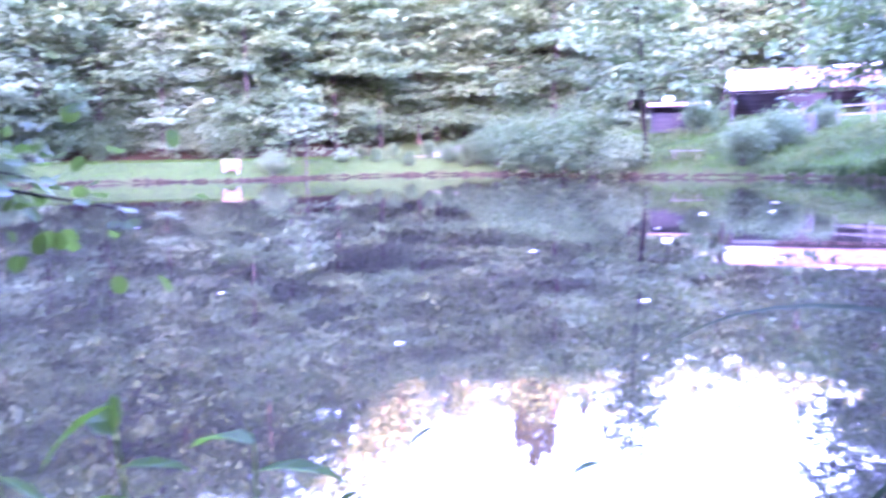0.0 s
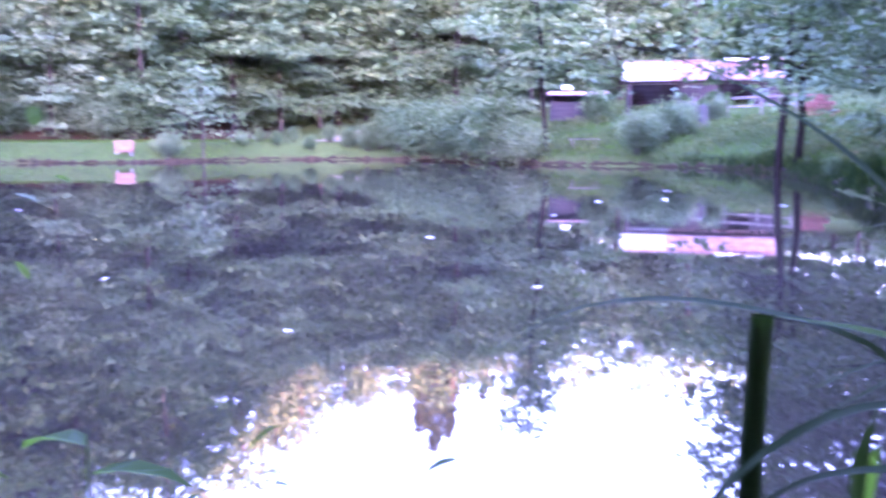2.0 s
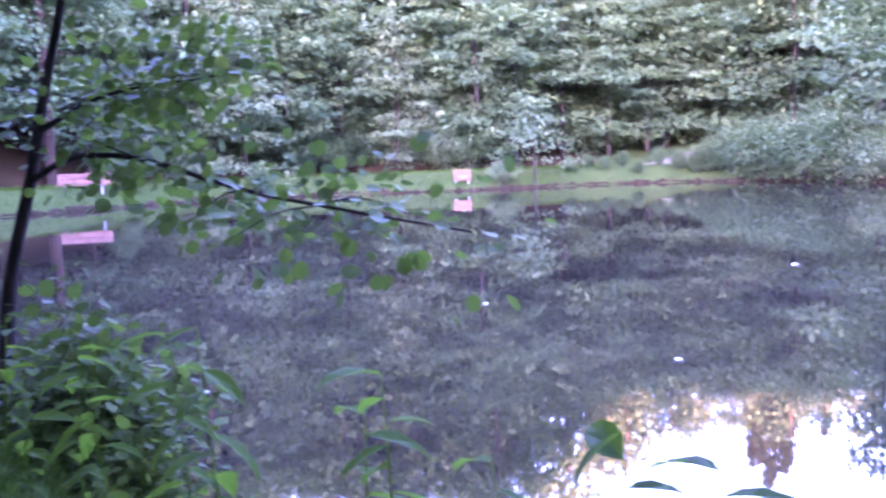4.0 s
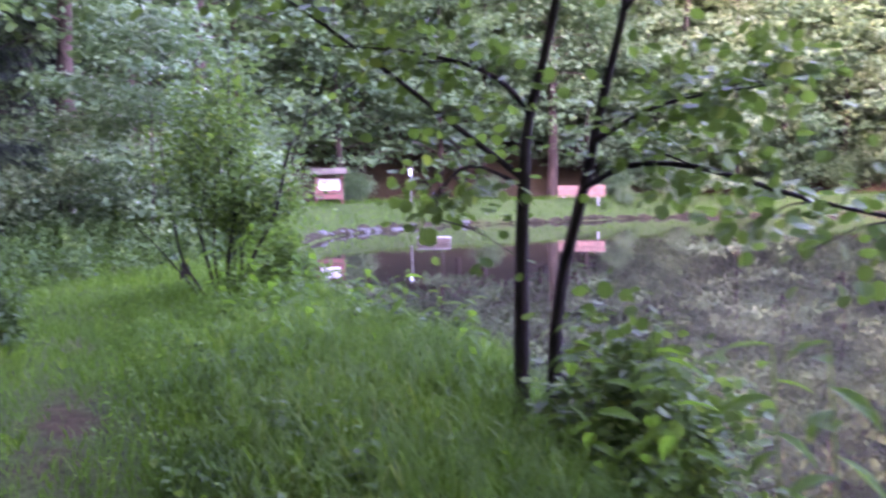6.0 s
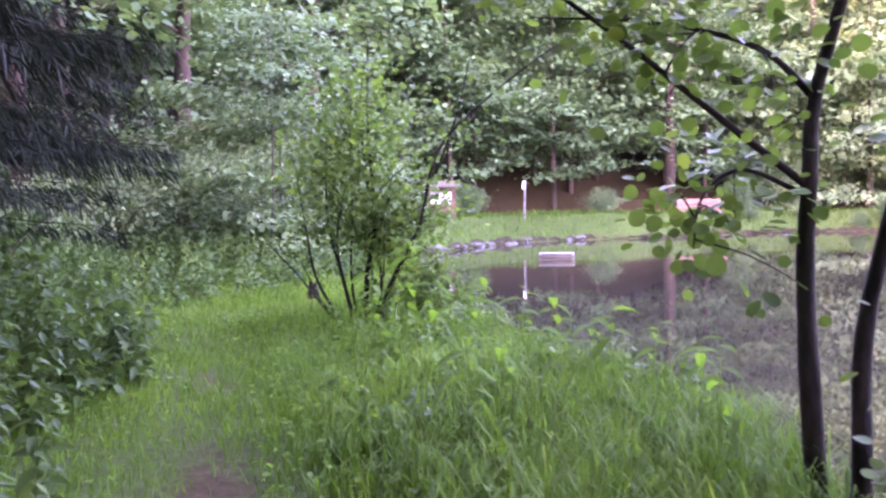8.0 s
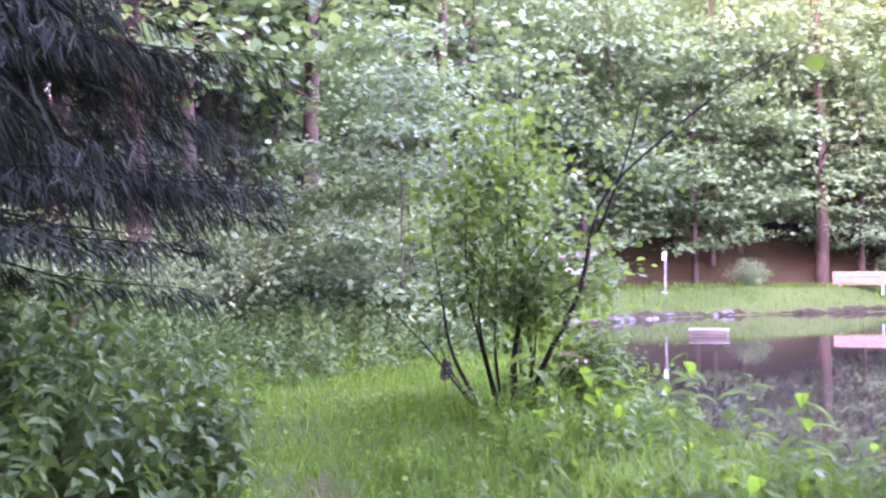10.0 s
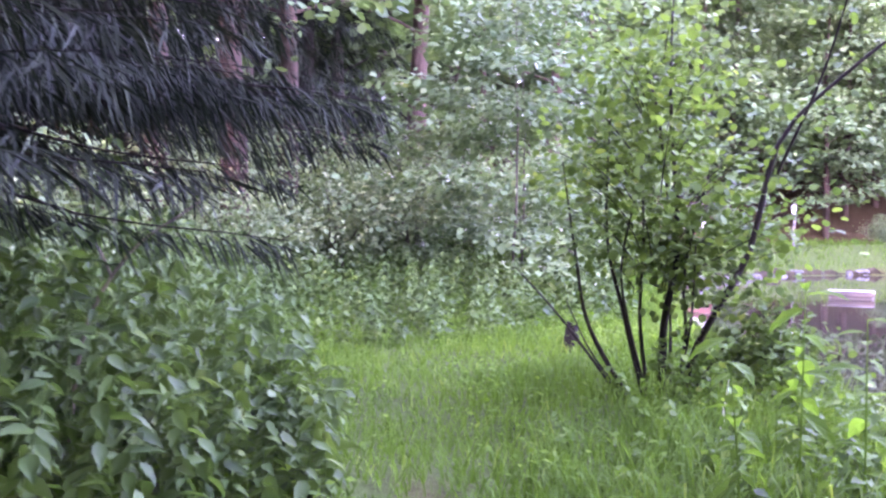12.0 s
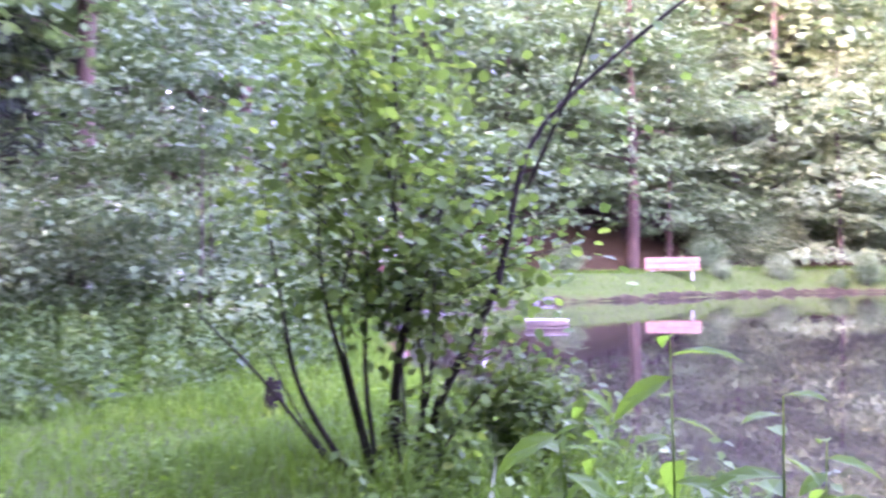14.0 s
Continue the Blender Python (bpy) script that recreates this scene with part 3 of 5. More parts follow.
# behind and beside the hut
scatter(FAR_TREES + [SPRUCE], 16, (2, 50, 48, 86), lambda x, y, d: d > 15 and not (10 < x < 30 and y < 61.5) and (x > 26 or y > 60), 3.0, (0.65, 0.85), [0.4, 0.2, 0.3, 0.1])
# spires over the far slope
for x, y, s, narrow in ((5.5, 66.5, 1.02, 0), (6.7, 68.0, 0.98, 0), (4.6, 68.5, 0.96, 0), (9.4, 69.0, 0.82, 0), (0.9, 66.8, 1.14, 1), (-0.6, 68.2, 1.06, 1), (-3.6, 66.8, 1.24, 1), (-5.6, 67.8, 1.3, 1), (2.9, 68.4, 0.98, 1)):
    placed.append((x, y))
    plant_at(FAR_TREES[0 if s > 1.1 else 2] if narrow else SPIRE, x, y, s * 0.8, R.uniform(0, 360), stretch=1.28)
# right bank
scatter(FAR_TREES, 16, (20, 0, 42, 44), lambda x, y, d: d > 4.5 and x > y * 0.36 + 17, 3.0, (0.95, 1.25))
# the wood closes to the west
R = np.random.RandomState(77)
for x, y, s in ((-22.5, 5.6, 1.0), (-27.0, 4.6, 1.1), (-30.5, 7.4, 1.15), (-24.5, 8.3, 1.0)):
    plant_at(SPRUCE_NEAR, x, y, s, R.uniform(0, 360))
for k in range(30):
    a, far = math.radians(112 + 2.6 * k), 62 + 3.5 * (k % 2)
    plant_at(FAR_TREES[(0, 2, 1)[k % 3]], -6 + far * math.cos(a), 4 + far * math.sin(a), R.uniform(1.15, 1.4), R.uniform(0, 360))
R = np.random.RandomState(31)
# the wood beyond the meadow path
scatter([PINE, SPRUCE_NEAR, FAR_TREES[2]], 44, (-52, -4, -19, 26), lambda x, y, d: d > 6 and path_distance(np.array([x]), np.array([y]))[0] > 3.0, 2.6, (0.8, 1.15), [0.45, 0.3, 0.25])
# behind the camera: an unseen dense wood, added to keep the low sun off the pond
scatter([SPRUCE, FAR_TREES[0], SPRUCE], 22, (-42, -26, 34, -5), lambda x, y, d: d > 5.5 and path_distance(np.array([x]), np.array([y]))[0] > 4.5 and y < -5 - 0.05 * x, 2.6, (1.15, 1.5))
for model in FAR_TREES + EDGE_TREES + [BARE_TREE, SPIRE, SPRUCE, SPRUCE_NEAR, PINE]:
    clear_model(model)


# ---- far bank: things ----
WOOD_PINK = wood_material("weathered_salmon_wood", (0.16, 0.075, 0.05), (0.28, 0.145, 0.10), 9)
WOOD_GREY = wood_material("grey_weathered_wood", (0.12, 0.105, 0.095), (0.27, 0.24, 0.215), 9)
WOOD_DARK = wood_material("dark_tarred_wood", (0.018, 0.014, 0.016), (0.05, 0.038, 0.04), 7)
WOOD_BROWN = wood_material("brown_weathered_wood", (0.06, 0.042, 0.03), (0.16, 0.115, 0.08), 9)
WOOD_RED = wood_material("red_brown_wood", (0.15, 0.05, 0.035), (0.28, 0.11, 0.08), 8)
PAPER = plain_material("faded_notice_paper", (0.62, 0.52, 0.50), (0.80, 0.74, 0.72), 6)
ROOF_PALE = plain_material("pale_tin_roof", (0.62, 0.58, 0.58), (0.80, 0.76, 0.76), 2.5, 0.45, 0.2)
ROOF_RUST = plain_material("rusty_pink_tin_roof", (0.30, 0.15, 0.13), (0.62, 0.42, 0.40), 1.6, 0.6, 0.1)
STONE = plain_material("grey_stone", (0.04, 0.040, 0.036), (0.13, 0.127, 0.115), 6, 0.9, 0, 0.5)
WHITE_TIN = plain_material("white_sheet_metal", (0.70, 0.72, 0.74), (0.85, 0.86, 0.86), 5, 0.4)
CONCRETE = plain_material("rough_concrete", (0.22, 0.21, 0.20), (0.38, 0.37, 0.35), 9, 0.9, 0, 0.4)


def box(sx, sy, sz, bevel=0.008, at=(0, 0, 0), turn=(0, 0, 0)):
    """A bevelled block, its middle at the given place."""
    bm = bmesh.new()
    bmesh.ops.create_cube(bm, size=1.0)
    bmesh.ops.scale(bm, vec=(sx, sy, sz), verts=bm.verts)
    if bevel:
        bmesh.ops.bevel(bm, geom=list(bm.edges), offset=min(bevel, 0.4 * min(sx, sy, sz)), segments=1, affect="EDGES")
    bmesh.ops.transform(bm, matrix=pose(*at, *turn), verts=bm.verts)
    return bm


def rod(r0, r1, length, sides=10, at=(0, 0, 0), turn=(0, 0, 0)):
    bm = bmesh.new()
    bmesh.ops.create_cone(bm, cap_ends=True, segments=sides, radius1=r0, radius2=r1, depth=length)
    bmesh.ops.bevel(bm, geom=[e for e in bm.edges if abs(e.verts[0].co.z - e.verts[1].co.z) < 1e-5], offset=0.15 * min(r0, r1), segments=1, affect="EDGES")
    bmesh.ops.transform(bm, matrix=pose(*at, *turn), verts=bm.verts)
    return bm


def bench(x, y, turn, long, label, wood, sink=0.03):
    ob = empty("bench", (x, y, z_at(x, y) - sink), label, "bench", turn=turn)
    for i, yy in enumerate((-0.20, -0.05, 0.10)):
        part("seat_plank", box(long, 0.135, 0.05, at=(0, yy, 0.45), turn=(0.4 * i, 0, 0.15 * (i - 1))), wood, ob)
    for i, zz in enumerate((0.62, 0.87)):
        part("back_plank", box(long, 0.045, 0.225, at=(0, 0.24 + 0.03 * i, zz), turn=(-10, 0, 0.2 * i)), wood, ob)
    for sx in (-long * 0.36, long * 0.36):
        part("leg", box(0.09, 0.38, 0.44, 0.015, at=(sx, -0.03, 0.205)), CONCRETE, ob, "rough concrete bench leg")
        part("back_post", box(0.06, 0.05, 0.70, at=(sx, 0.29, 0.66), turn=(-10, 0, 0)), wood, ob)
    return ob


bench(-26.9, 38.2, 31, 2.3, "salmon-weathered wooden plank bench facing the pond on the grassy bank", WOOD_PINK, 0.28)
bench(-11.5, 49.6, 12, 0.95, "short salmon-weathered wooden seat on the far bank", WOOD_PINK, 0.36)


def notice_board(x, y, turn):
    """A framed notice panel with a little shingled roof on two posts."""
    z = z_at(x, y)
    ob = empty("notice_board", (x, y, z), "wooden notice board with a small gabled roof and faded notice", "notice board", turn=turn)
    top = max(1.75 - z, 1.2)
    for sx in (-0.52, 0.52):
        part("post", box(0.09, 0.09, top + 0.2, at=(sx, 0, (top + 0.2) / 2 - 0.15)), WOOD_RED, ob)
    part("panel", box(0.98, 0.05, 0.62, at=(0, -0.01, top - 0.45)), WOOD_RED, ob)
    part("notice", box(0.84, 0.012, 0.46, 0.002, at=(0, -0.046, top - 0.42)), PAPER, ob, "pale faded paper notice")
    for i in range(5):
        part("text_bar", box(0.5 - 0.06 * (i % 3), 0.004, 0.018, 0, at=(-0.1, -0.055, top - 0.30 - 0.055 * i)), WOOD_GREY, ob)
    part("skirt_board", box(0.95, 0.04, 0.20, at=(0, 0, top - 0.90)), WOOD_RED, ob)
    for side in (-1, 1):
        for k in range(3):
            part("roof_board", box(1.45, 0.20, 0.03, at=(0, side * (0.08 + 0.145 * k), top + 0.20 - 0.075 * k), turn=(side * -27, 0, 0)), WOOD_BROWN, ob)
    return ob


notice_board(-29.6, 24.4, 48)

pole = empty("wooden_post", (-29.0, 28.5, z_at(-29.0, 28.5)), "pale weathered wooden post with a small white plate", "post")
part("shaft", box(0.075, 0.075, 1.75, 0.012, at=(0, 0, 0.75), turn=(0, 1.5, 20)), WOOD_GREY, pole)
part("plate", box(0.13, 0.012, 0.30, 0.003, at=(0.02, -0.07, 1.4), turn=(0, 1.5, 40)), WHITE_TIN, pole, "small white metal plate")


def landing_crate(x, y, turn):
    """A low slatted wooden box, open at the end, half sunk in the water."""
    ob = empty("wooden_crate", (x, y, WATER_Z - 0.2), "low slatted brown wooden crate half sunk in the pond", "crate", turn=turn)
    for i in range(3):
        part("front_slat", box(0.96, 0.025, 0.085, at=(0, -0.30, 0.06 + 0.115 * i)), WOOD_BROWN, ob)
        part("back_slat", box(0.96, 0.025, 0.085, at=(0, 0.30, 0.06 + 0.115 * i)), WOOD_BROWN, ob)
        part("side_slat", box(0.025, 0.55, 0.085, at=(-0.46, 0, 0.06 + 0.115 * i)), WOOD_BROWN, ob)
    for i in range(5):
        part("top_slat", box(0.98, 0.095, 0.022, at=(0, -0.25 + 0.125 * i, 0.365)), WOOD_GREY, ob, "pale weathered top slat")
    for sx in (-0.45, 0.45):
        for sy in (-0.27, 0.27):
            part("corner_post", box(0.05, 0.05, 0.50, at=(sx, sy, 0.10)), WOOD_GREY, ob)
    return ob


landing_crate(-19.0, 19.4, 40)


def hut(x, y, z, turn):
    """An open-fronted shed with a tin gable roof."""
    ob = empty("hut", (x, y, z), "low open-fronted wooden hut with a rusty pink corrugated tin roof", "hut", turn=turn)
    long, deep, eave, ridge = 9.0, 4.2, 4.3 - z, 5.5 - z
    part("back_wall", box(long - 0.4, 0.08, eave + 0.2, at=(long / 2, deep - 0.3, eave / 2 - 0.1)), WOOD_DARK, ob)
    for sx in (0.25, long - 0.25):
        part("side_wall", box(0.08, deep - 0.7, eave + 0.2, at=(sx, deep / 2 + 0.05, eave / 2 - 0.1)), WOOD_DARK, ob)
    for i in range(13):
        w = 0.27
        if i < 5 or i > 9:
            part("front_board", box(w, 0.035, eave * (0.92 if i % 3 else 0.86), at=(3.6 + i * 0.40, 0.32, eave * 0.45)), WOOD_DARK, ob)
    for sx in (0.3, 3.2, 6.0, 8.6):
        part("front_post", box(0.14, 0.14, eave + 0.1, at=(sx, 0.42, eave / 2 - 0.05)), WOOD_DARK, ob)
    part("eave_beam", box(long, 0.12, 0.14, at=(long / 2, 0.36, eave - 0.06)), WOOD_DARK, ob)
    part("floor_slab", box(long - 0.3, deep - 0.5, 0.12, at=(long / 2, deep / 2, -0.05)), CONCRETE, ob)
    run = deep / 2 + 0.15
    rise = ridge - eave
    for side in (0, 1):
        for i in range(10):
            bm = bmesh.new()
            cols = 13
            grid = []
            for c in range(cols):
                u = c / (cols - 1)
                zz = 0.022 * math.cos(u * math.pi * 2 * 6)
                lo = bm.verts.new((i * 0.91 + u * 0.95 - 0.05, 0.0, zz + 0.01 * (i % 2)))
                hi = bm.verts.new((i * 0.91 + u * 0.95 - 0.05, run, rise + zz + 0.01 * (i % 2)))
                grid.append((lo, hi))
            for c in range(cols - 1):
                bm.faces.new((grid[c][0], grid[c + 1][0], grid[c + 1][1], grid[c][1]))
            bmesh.ops.solidify(bm, geom=list(bm.faces), thickness=0.006)
            m = pose(0, -0.05, eave + 0.05) if side == 0 else pose(0, deep + 0.05, eave + 0.05) @ Matrix.Diagonal((1, -1, 1, 1))
            bmesh.ops.transform(bm, matrix=m, verts=bm.verts)
            bmesh.ops.recalc_face_normals(bm, faces=list(bm.faces))
            part("roof_sheet", bm, ROOF_PALE if i < 3 else ROOF_RUST, ob, "pale tin roof sheet" if i < 3 else "")
    part("ridge_cap", box(long + 0.1, 0.30, 0.04, at=(long / 2, deep / 2, ridge + 0.09)), ROOF_RUST, ob)
    return ob


hut(15.98, 55.7, 2.45, -19.4)
for k, (px, py, pz, sx) in enumerate(((22.6, 55.5, 5.55, 0.9), (24.0, 54.9, 5.6, 0.6))):
    ob = empty("roof_sheeting", (px, py, pz), "crumpled white sheet lying on the hut roof", "sheet", "sheets on the roof", turn=20 * k - 15)
    bm = bmesh.new()
    bmesh.ops.create_grid(bm, x_segments=8, y_segments=6, size=0.5)
    rr = np.random.RandomState(40 + k)
    for v in bm.verts:
        v.co = Vector((v.co.x * sx * 1.6, v.co.y * 0.7, 0.14 * rr.uniform(-0.5, 1.0)))
    bmesh.ops.solidify(bm, geom=list(bm.faces), thickness=0.01)
    part("sheet", bm, WHITE_TIN, ob)


def side_shed(x, y, turn):
    ob = empty("lean_to", (x, y, z_at(x, y)), "small dark lean-to shed beside the hut", "shed", turn=turn)
    part("back_wall", box(3.2, 0.08, 1.7, at=(0, 1.0, 0.8)), WOOD_DARK, ob)
    for sx in (-1.55, 1.55):
        part("side_wall", box(0.08, 2.0, 1.5, at=(sx, 0, 0.72)), WOOD_DARK, ob)
    for i in range(8):
        part("front_board", box(0.34, 0.04, 1.1, at=(-1.4 + i * 0.4, -0.98, 0.52)), WOOD_DARK, ob)
    part("roof", box(3.5, 2.4, 0.06, at=(0, 0, 1.62), turn=(6, 0, 0)), ROOF_RUST, ob)
    part("chimney_cap", rod(0.35, 0.2, 0.25, 12, at=(-0.6, -0.4, 1.95)), WHITE_TIN, ob, "white metal cap")
    return ob


side_shed(13.4, 56.4, -12)


def rail_fence(a, b, count):
    ax, ay = a
    ob = empty("rail_fence", (ax, ay, z_at(ax, ay)), "grey weathered wooden rail fence in front of the hut", "fence")
    d = Vector((b[0] - ax, b[1] - ay, z_at(*b) - z_at(ax, ay)))
    turn = math.degrees(math.atan2(d.y, d.x))
    for i in range(count):
        p = d * (i / (count - 1))
        part("fence_post", rod(0.06, 0.05, 1.25, 9, at=(p.x, p.y, z_at(ax + p.x, ay + p.y) - z_at(ax, ay) + 0.5)), WOOD_GREY, ob)
    for zz in (0.55, 1.0):
        mid = d * 0.5
        part("rail", box(d.length + 0.2, 0.05, 0.10, at=(mid.x, mid.y, mid.z + zz), turn=(0, -math.degrees(math.atan2(d.z, math.hypot(d.x, d.y))), turn)), WOOD_GREY, ob)
    return ob


rail_fence((18.6, 50.6), (23.4, 48.7), 4)
marker = empty("standing_stone", (18.2, 48.2, z_at(18.2, 48.2) - 0.1), "pale upright stone leaning in the grass", "stone")
part("stone", box(0.55, 0.35, 1.3, 0.09, at=(0, 0, 0.55), turn=(0, -7, 15)), STONE, marker)


def log_pile(x, y, turn):
    ob = empty("log_pile", (x, y, z_at(x, y)), "stack of red-brown split logs", "log pile", turn=turn)
    rr = np.random.RandomState(8)
    k = rod(0.11, 0.10, 0.9, 9, turn=(90, 0, 0))
    first = part("log", k, WOOD_RED, ob)
    n = 0
    for row in range(6):
        for c in range(8 - row // 2):
            o = first if n == 0 else new("log", first.data)
            o.parent = ob
            o.matrix_basis = pose(-0.8 + c * 0.225 + 0.11 * (row % 2) + rr.normal(0, 0.01), rr.normal(0, 0.04), 0.11 + row * 0.19, 0, 90 * rr.randint(4), rr.normal(0, 2))
            n += 1
    return ob


log_pile(23.6, 46.6, -25)


def plank_table(x, y, turn):
    ob = empty("plank_bench", (x, y, z_at(x, y)), "low grey plank bench in the long grass", "bench", turn=turn)
    for i in range(3):
        part("plank", box(1.5, 0.15, 0.045, at=(0, -0.17 + 0.17 * i, 0.43)), WOOD_GREY, ob)
    for sx in (-0.55, 0.55):
        part("leg", box(0.12, 0.45, 0.42, at=(sx, 0, 0.2)), WOOD_GREY, ob)
    return ob


plank_table(11.4, 45.6, -8)


def slope_path(points, wide):
    """A pale trodden path draped over the far slope, slightly domed."""
    line = curve_points([(x, y, 0) for x, y in points], 60)[:, :2]
    way = np.gradient(line, axis=0)
    side = np.stack([-way[:, 1], way[:, 0]], -1) / np.linalg.norm(way, axis=1)[:, None]
    rows = []
    for k, u in enumerate((-1.0, -0.5, 0.0, 0.5, 1.0)):
        p = line + side * (wide * 0.5 * u + 0.08 * wave(line[:, 0], line[:, 1], 0.5, 60 + k)[:, None])
        rows.append(np.column_stack([p, height(p[:, 0], p[:, 1]) + 0.09 - 0.10 * abs(u)]))
    v = np.stack(rows, 1)
    idx = np.arange(v.shape[0] * 5).reshape(-1, 5)
    f = np.stack([idx[:-1, :-1], idx[:-1, 1:], idx[1:, 1:], idx[1:, :-1]], -1).reshape(-1, 4)
    return tagged(link_mesh("path", v.reshape(-1, 3), [f], PATH_SAND, None, True), "pale trodden path climbing the far slope under the trees", "path", kind="structure")


PATH_SAND = plain_material("pale_trodden_earth", (0.13, 0.105, 0.08), (0.24, 0.20, 0.155), 4, 0.95, 0, 0.4)
slope_path([(-2.6, 57.5), (-2.0, 58.0), (0.0, 60.0), (2.1, 62.0), (4.5, 64.2)], 1.3)


def bank_face():
    """The dark undercut earth edge along the far shore."""
    n = len(SHORE_LINE)
    d = np.hypot(SHORE_LINE[:, 0] + 4, SHORE_LINE[:, 1] - 2)
    far = np.nonzero(d > 23)[0]
    line = np.concatenate([np.linspace(SHORE_LINE[i], SHORE_LINE[(i + 1) % n], 6, endpoint=False) for i in far])
    way = np.gradient(line, axis=0)
    out = np.stack([way[:, 1], -way[:, 0]], -1) / (np.linalg.norm(way, axis=1)[:, None] + 1e-9)
    r = np.random.RandomState(66)
    lip = 0.14 + 0.07 * r.normal(size=len(line)) + 0.05 * wave(line[:, 0], line[:, 1], 0.7, 67)
    rows = []
    for off, z in ((-0.06, -0.25), (-0.02, 0.03), (-0.05, 0.75), (0.10, 1.0), (0.5, 0.8)):
        p = line + out * (off + 0.03 * r.normal(size=(len(line), 1)))
        rows.append(np.column_stack([p, WATER_Z + z * np.clip(lip, 0.05, 0.3)]))
    v = np.stack(rows, 1)
    idx = np.arange(len(line) * 5).reshape(-1, 5)
    f = np.stack([idx[:-1, :-1], idx[:-1, 1:], idx[1:, 1:], idx[1:, :-1]], -1).reshape(-1, 4)
    return tagged(link_mesh("bank_edge", v.reshape(-1, 3), [f], WET_EARTH, None, True), "dark wet earth edge of the far bank", "bank", kind="structure")


WET_EARTH = plain_material("dark_wet_earth", (0.012, 0.010, 0.006), (0.045, 0.036, 0.02), 5, 0.9, 0, 0.6)
bank_face()

# stones on the far shore
stone_rng = np.random.RandomState(12)
STONE_RUN = [(-23.6, 18.9), (-25.6, 21.6), (-26.6, 24.2), (-27.3, 27.2), (-26.9, 30.0)]
for i in range(40):
    u = 4 * stone_rng.uniform(0, 1) ** 0.8
    k = min(3, int(u))
    bx, by = [STONE_RUN[k][j] + (u - k) * (STONE_RUN[k + 1][j] - STONE_RUN[k][j]) for j in (0, 1)]
    d = float(shore_distance(np.array([bx]), np.array([by]))[0])
    step = (stone_rng.uniform(-0.25, 0.15) - d)
    bx, by = bx - 0.80 * step, by + 0.2 * step
    bm = bmesh.new()
    bmesh.ops.create_icosphere(bm, subdivisions=2, radius=0.5)
    for v in bm.verts:
        v.co *= 1 + 0.35 * noise.noise(v.co * 2.1 + Vector((i * 3.1, 0, 0)))
    size = stone_rng.uniform(0.10, 0.34)
    bmesh.ops.scale(bm, vec=(size * 1.4, size, size * 0.75), verts=bm.verts)
    o = part("shore_stone", bm, STONE)
    o.matrix_basis = pose(bx, by, max(z_at(bx, by), WATER_Z - 0.08) + size * 0.12, 0, 0, stone_rng.uniform(0, 360))
    tagged(o, "grey stone lying on the pond's edge", "stone", "stones on the shore")

# ---- single trees that stand out ----
big = broadleaf_tree("alder_tree", 21, 14, 3.2, 0.13, 30000, 0.14, LEAF_FAR, BARK_DARK, "large dark-trunked alder leaning over the pond's bank", shape=RHOMB, thick=0.125, lean=0.05, split=True)
plant_at(big, 11.8, 16.1, 1.0, 40)
plant_at(big, 13.0, 17.0, 1.1, 170)
clear_model(big)
slim = broadleaf_tree("slim_alder", 22, 16, 3.0, 0.24, 5200, 0.28, LEAF_FAR, BARK_DARK, "slim dark-trunked alder at the water's edge", "slim alders", thick=0.12, lean=0.09, split=True)
plant_at(slim, 15.7, 33.2, 1.0, 0)
plant_at(slim, 16.6, 33.6, 1.0, 130)
plant_at(slim, 9.6, 46.0, 0.92, 200)
leafy_alder = broadleaf_tree("alder_tree", 27, 15, 3.2, 0.07, 6500, 0.28, LEAF_FAR, BARK_DARK, "alder leafed down to the ground on the pond's bank", "bank alders", thick=0.13, lean=0.06, shape=RHOMB)
plant_at(leafy_alder, 16.2, 20.0, 1.0, 150)
plant_at(leafy_alder, 16.8, 14.8, 1.0, 20)
plant_at(leafy_alder, 20.6, 29.6, 1.05, 70)
plant_at(leafy_alder, 19.4, 24.0, 1.0, 260)
clear_model(leafy_alder)
clear_model(slim)
sapling = broadleaf_tree("sapling", 23, 5.0, 1.4, 0.25, 700, 0.2, LEAF_PALE, BARK_GREY, "slender pale sapling on the far bank", thick=0.05)
plant_at(sapling, -7.8, 51.3, 1.0, 0)
clear_model(sapling)
near_pine = broadleaf_tree("pine_tree", 24, 16, 3.0, 0.35, 2200, 0.28, LEAF_FAR, BARK_PINE, "pine with a bare reddish trunk behind the bench", thick=0.24, split=True)
plant_at(near_pine, -30.2, 40.2, 1.0, 60)
plant_at(near_pine, -18.6, 5.2, 0.8, 0)
plant_at(near_pine, -22.5, 7.2, 0.85, 90)
plant_at(near_pine, -24.5, 11.0, 0.9, 140)
plant_at(near_pine, -30.5, 19.0, 1.0, 200)
clear_model(near_pine)

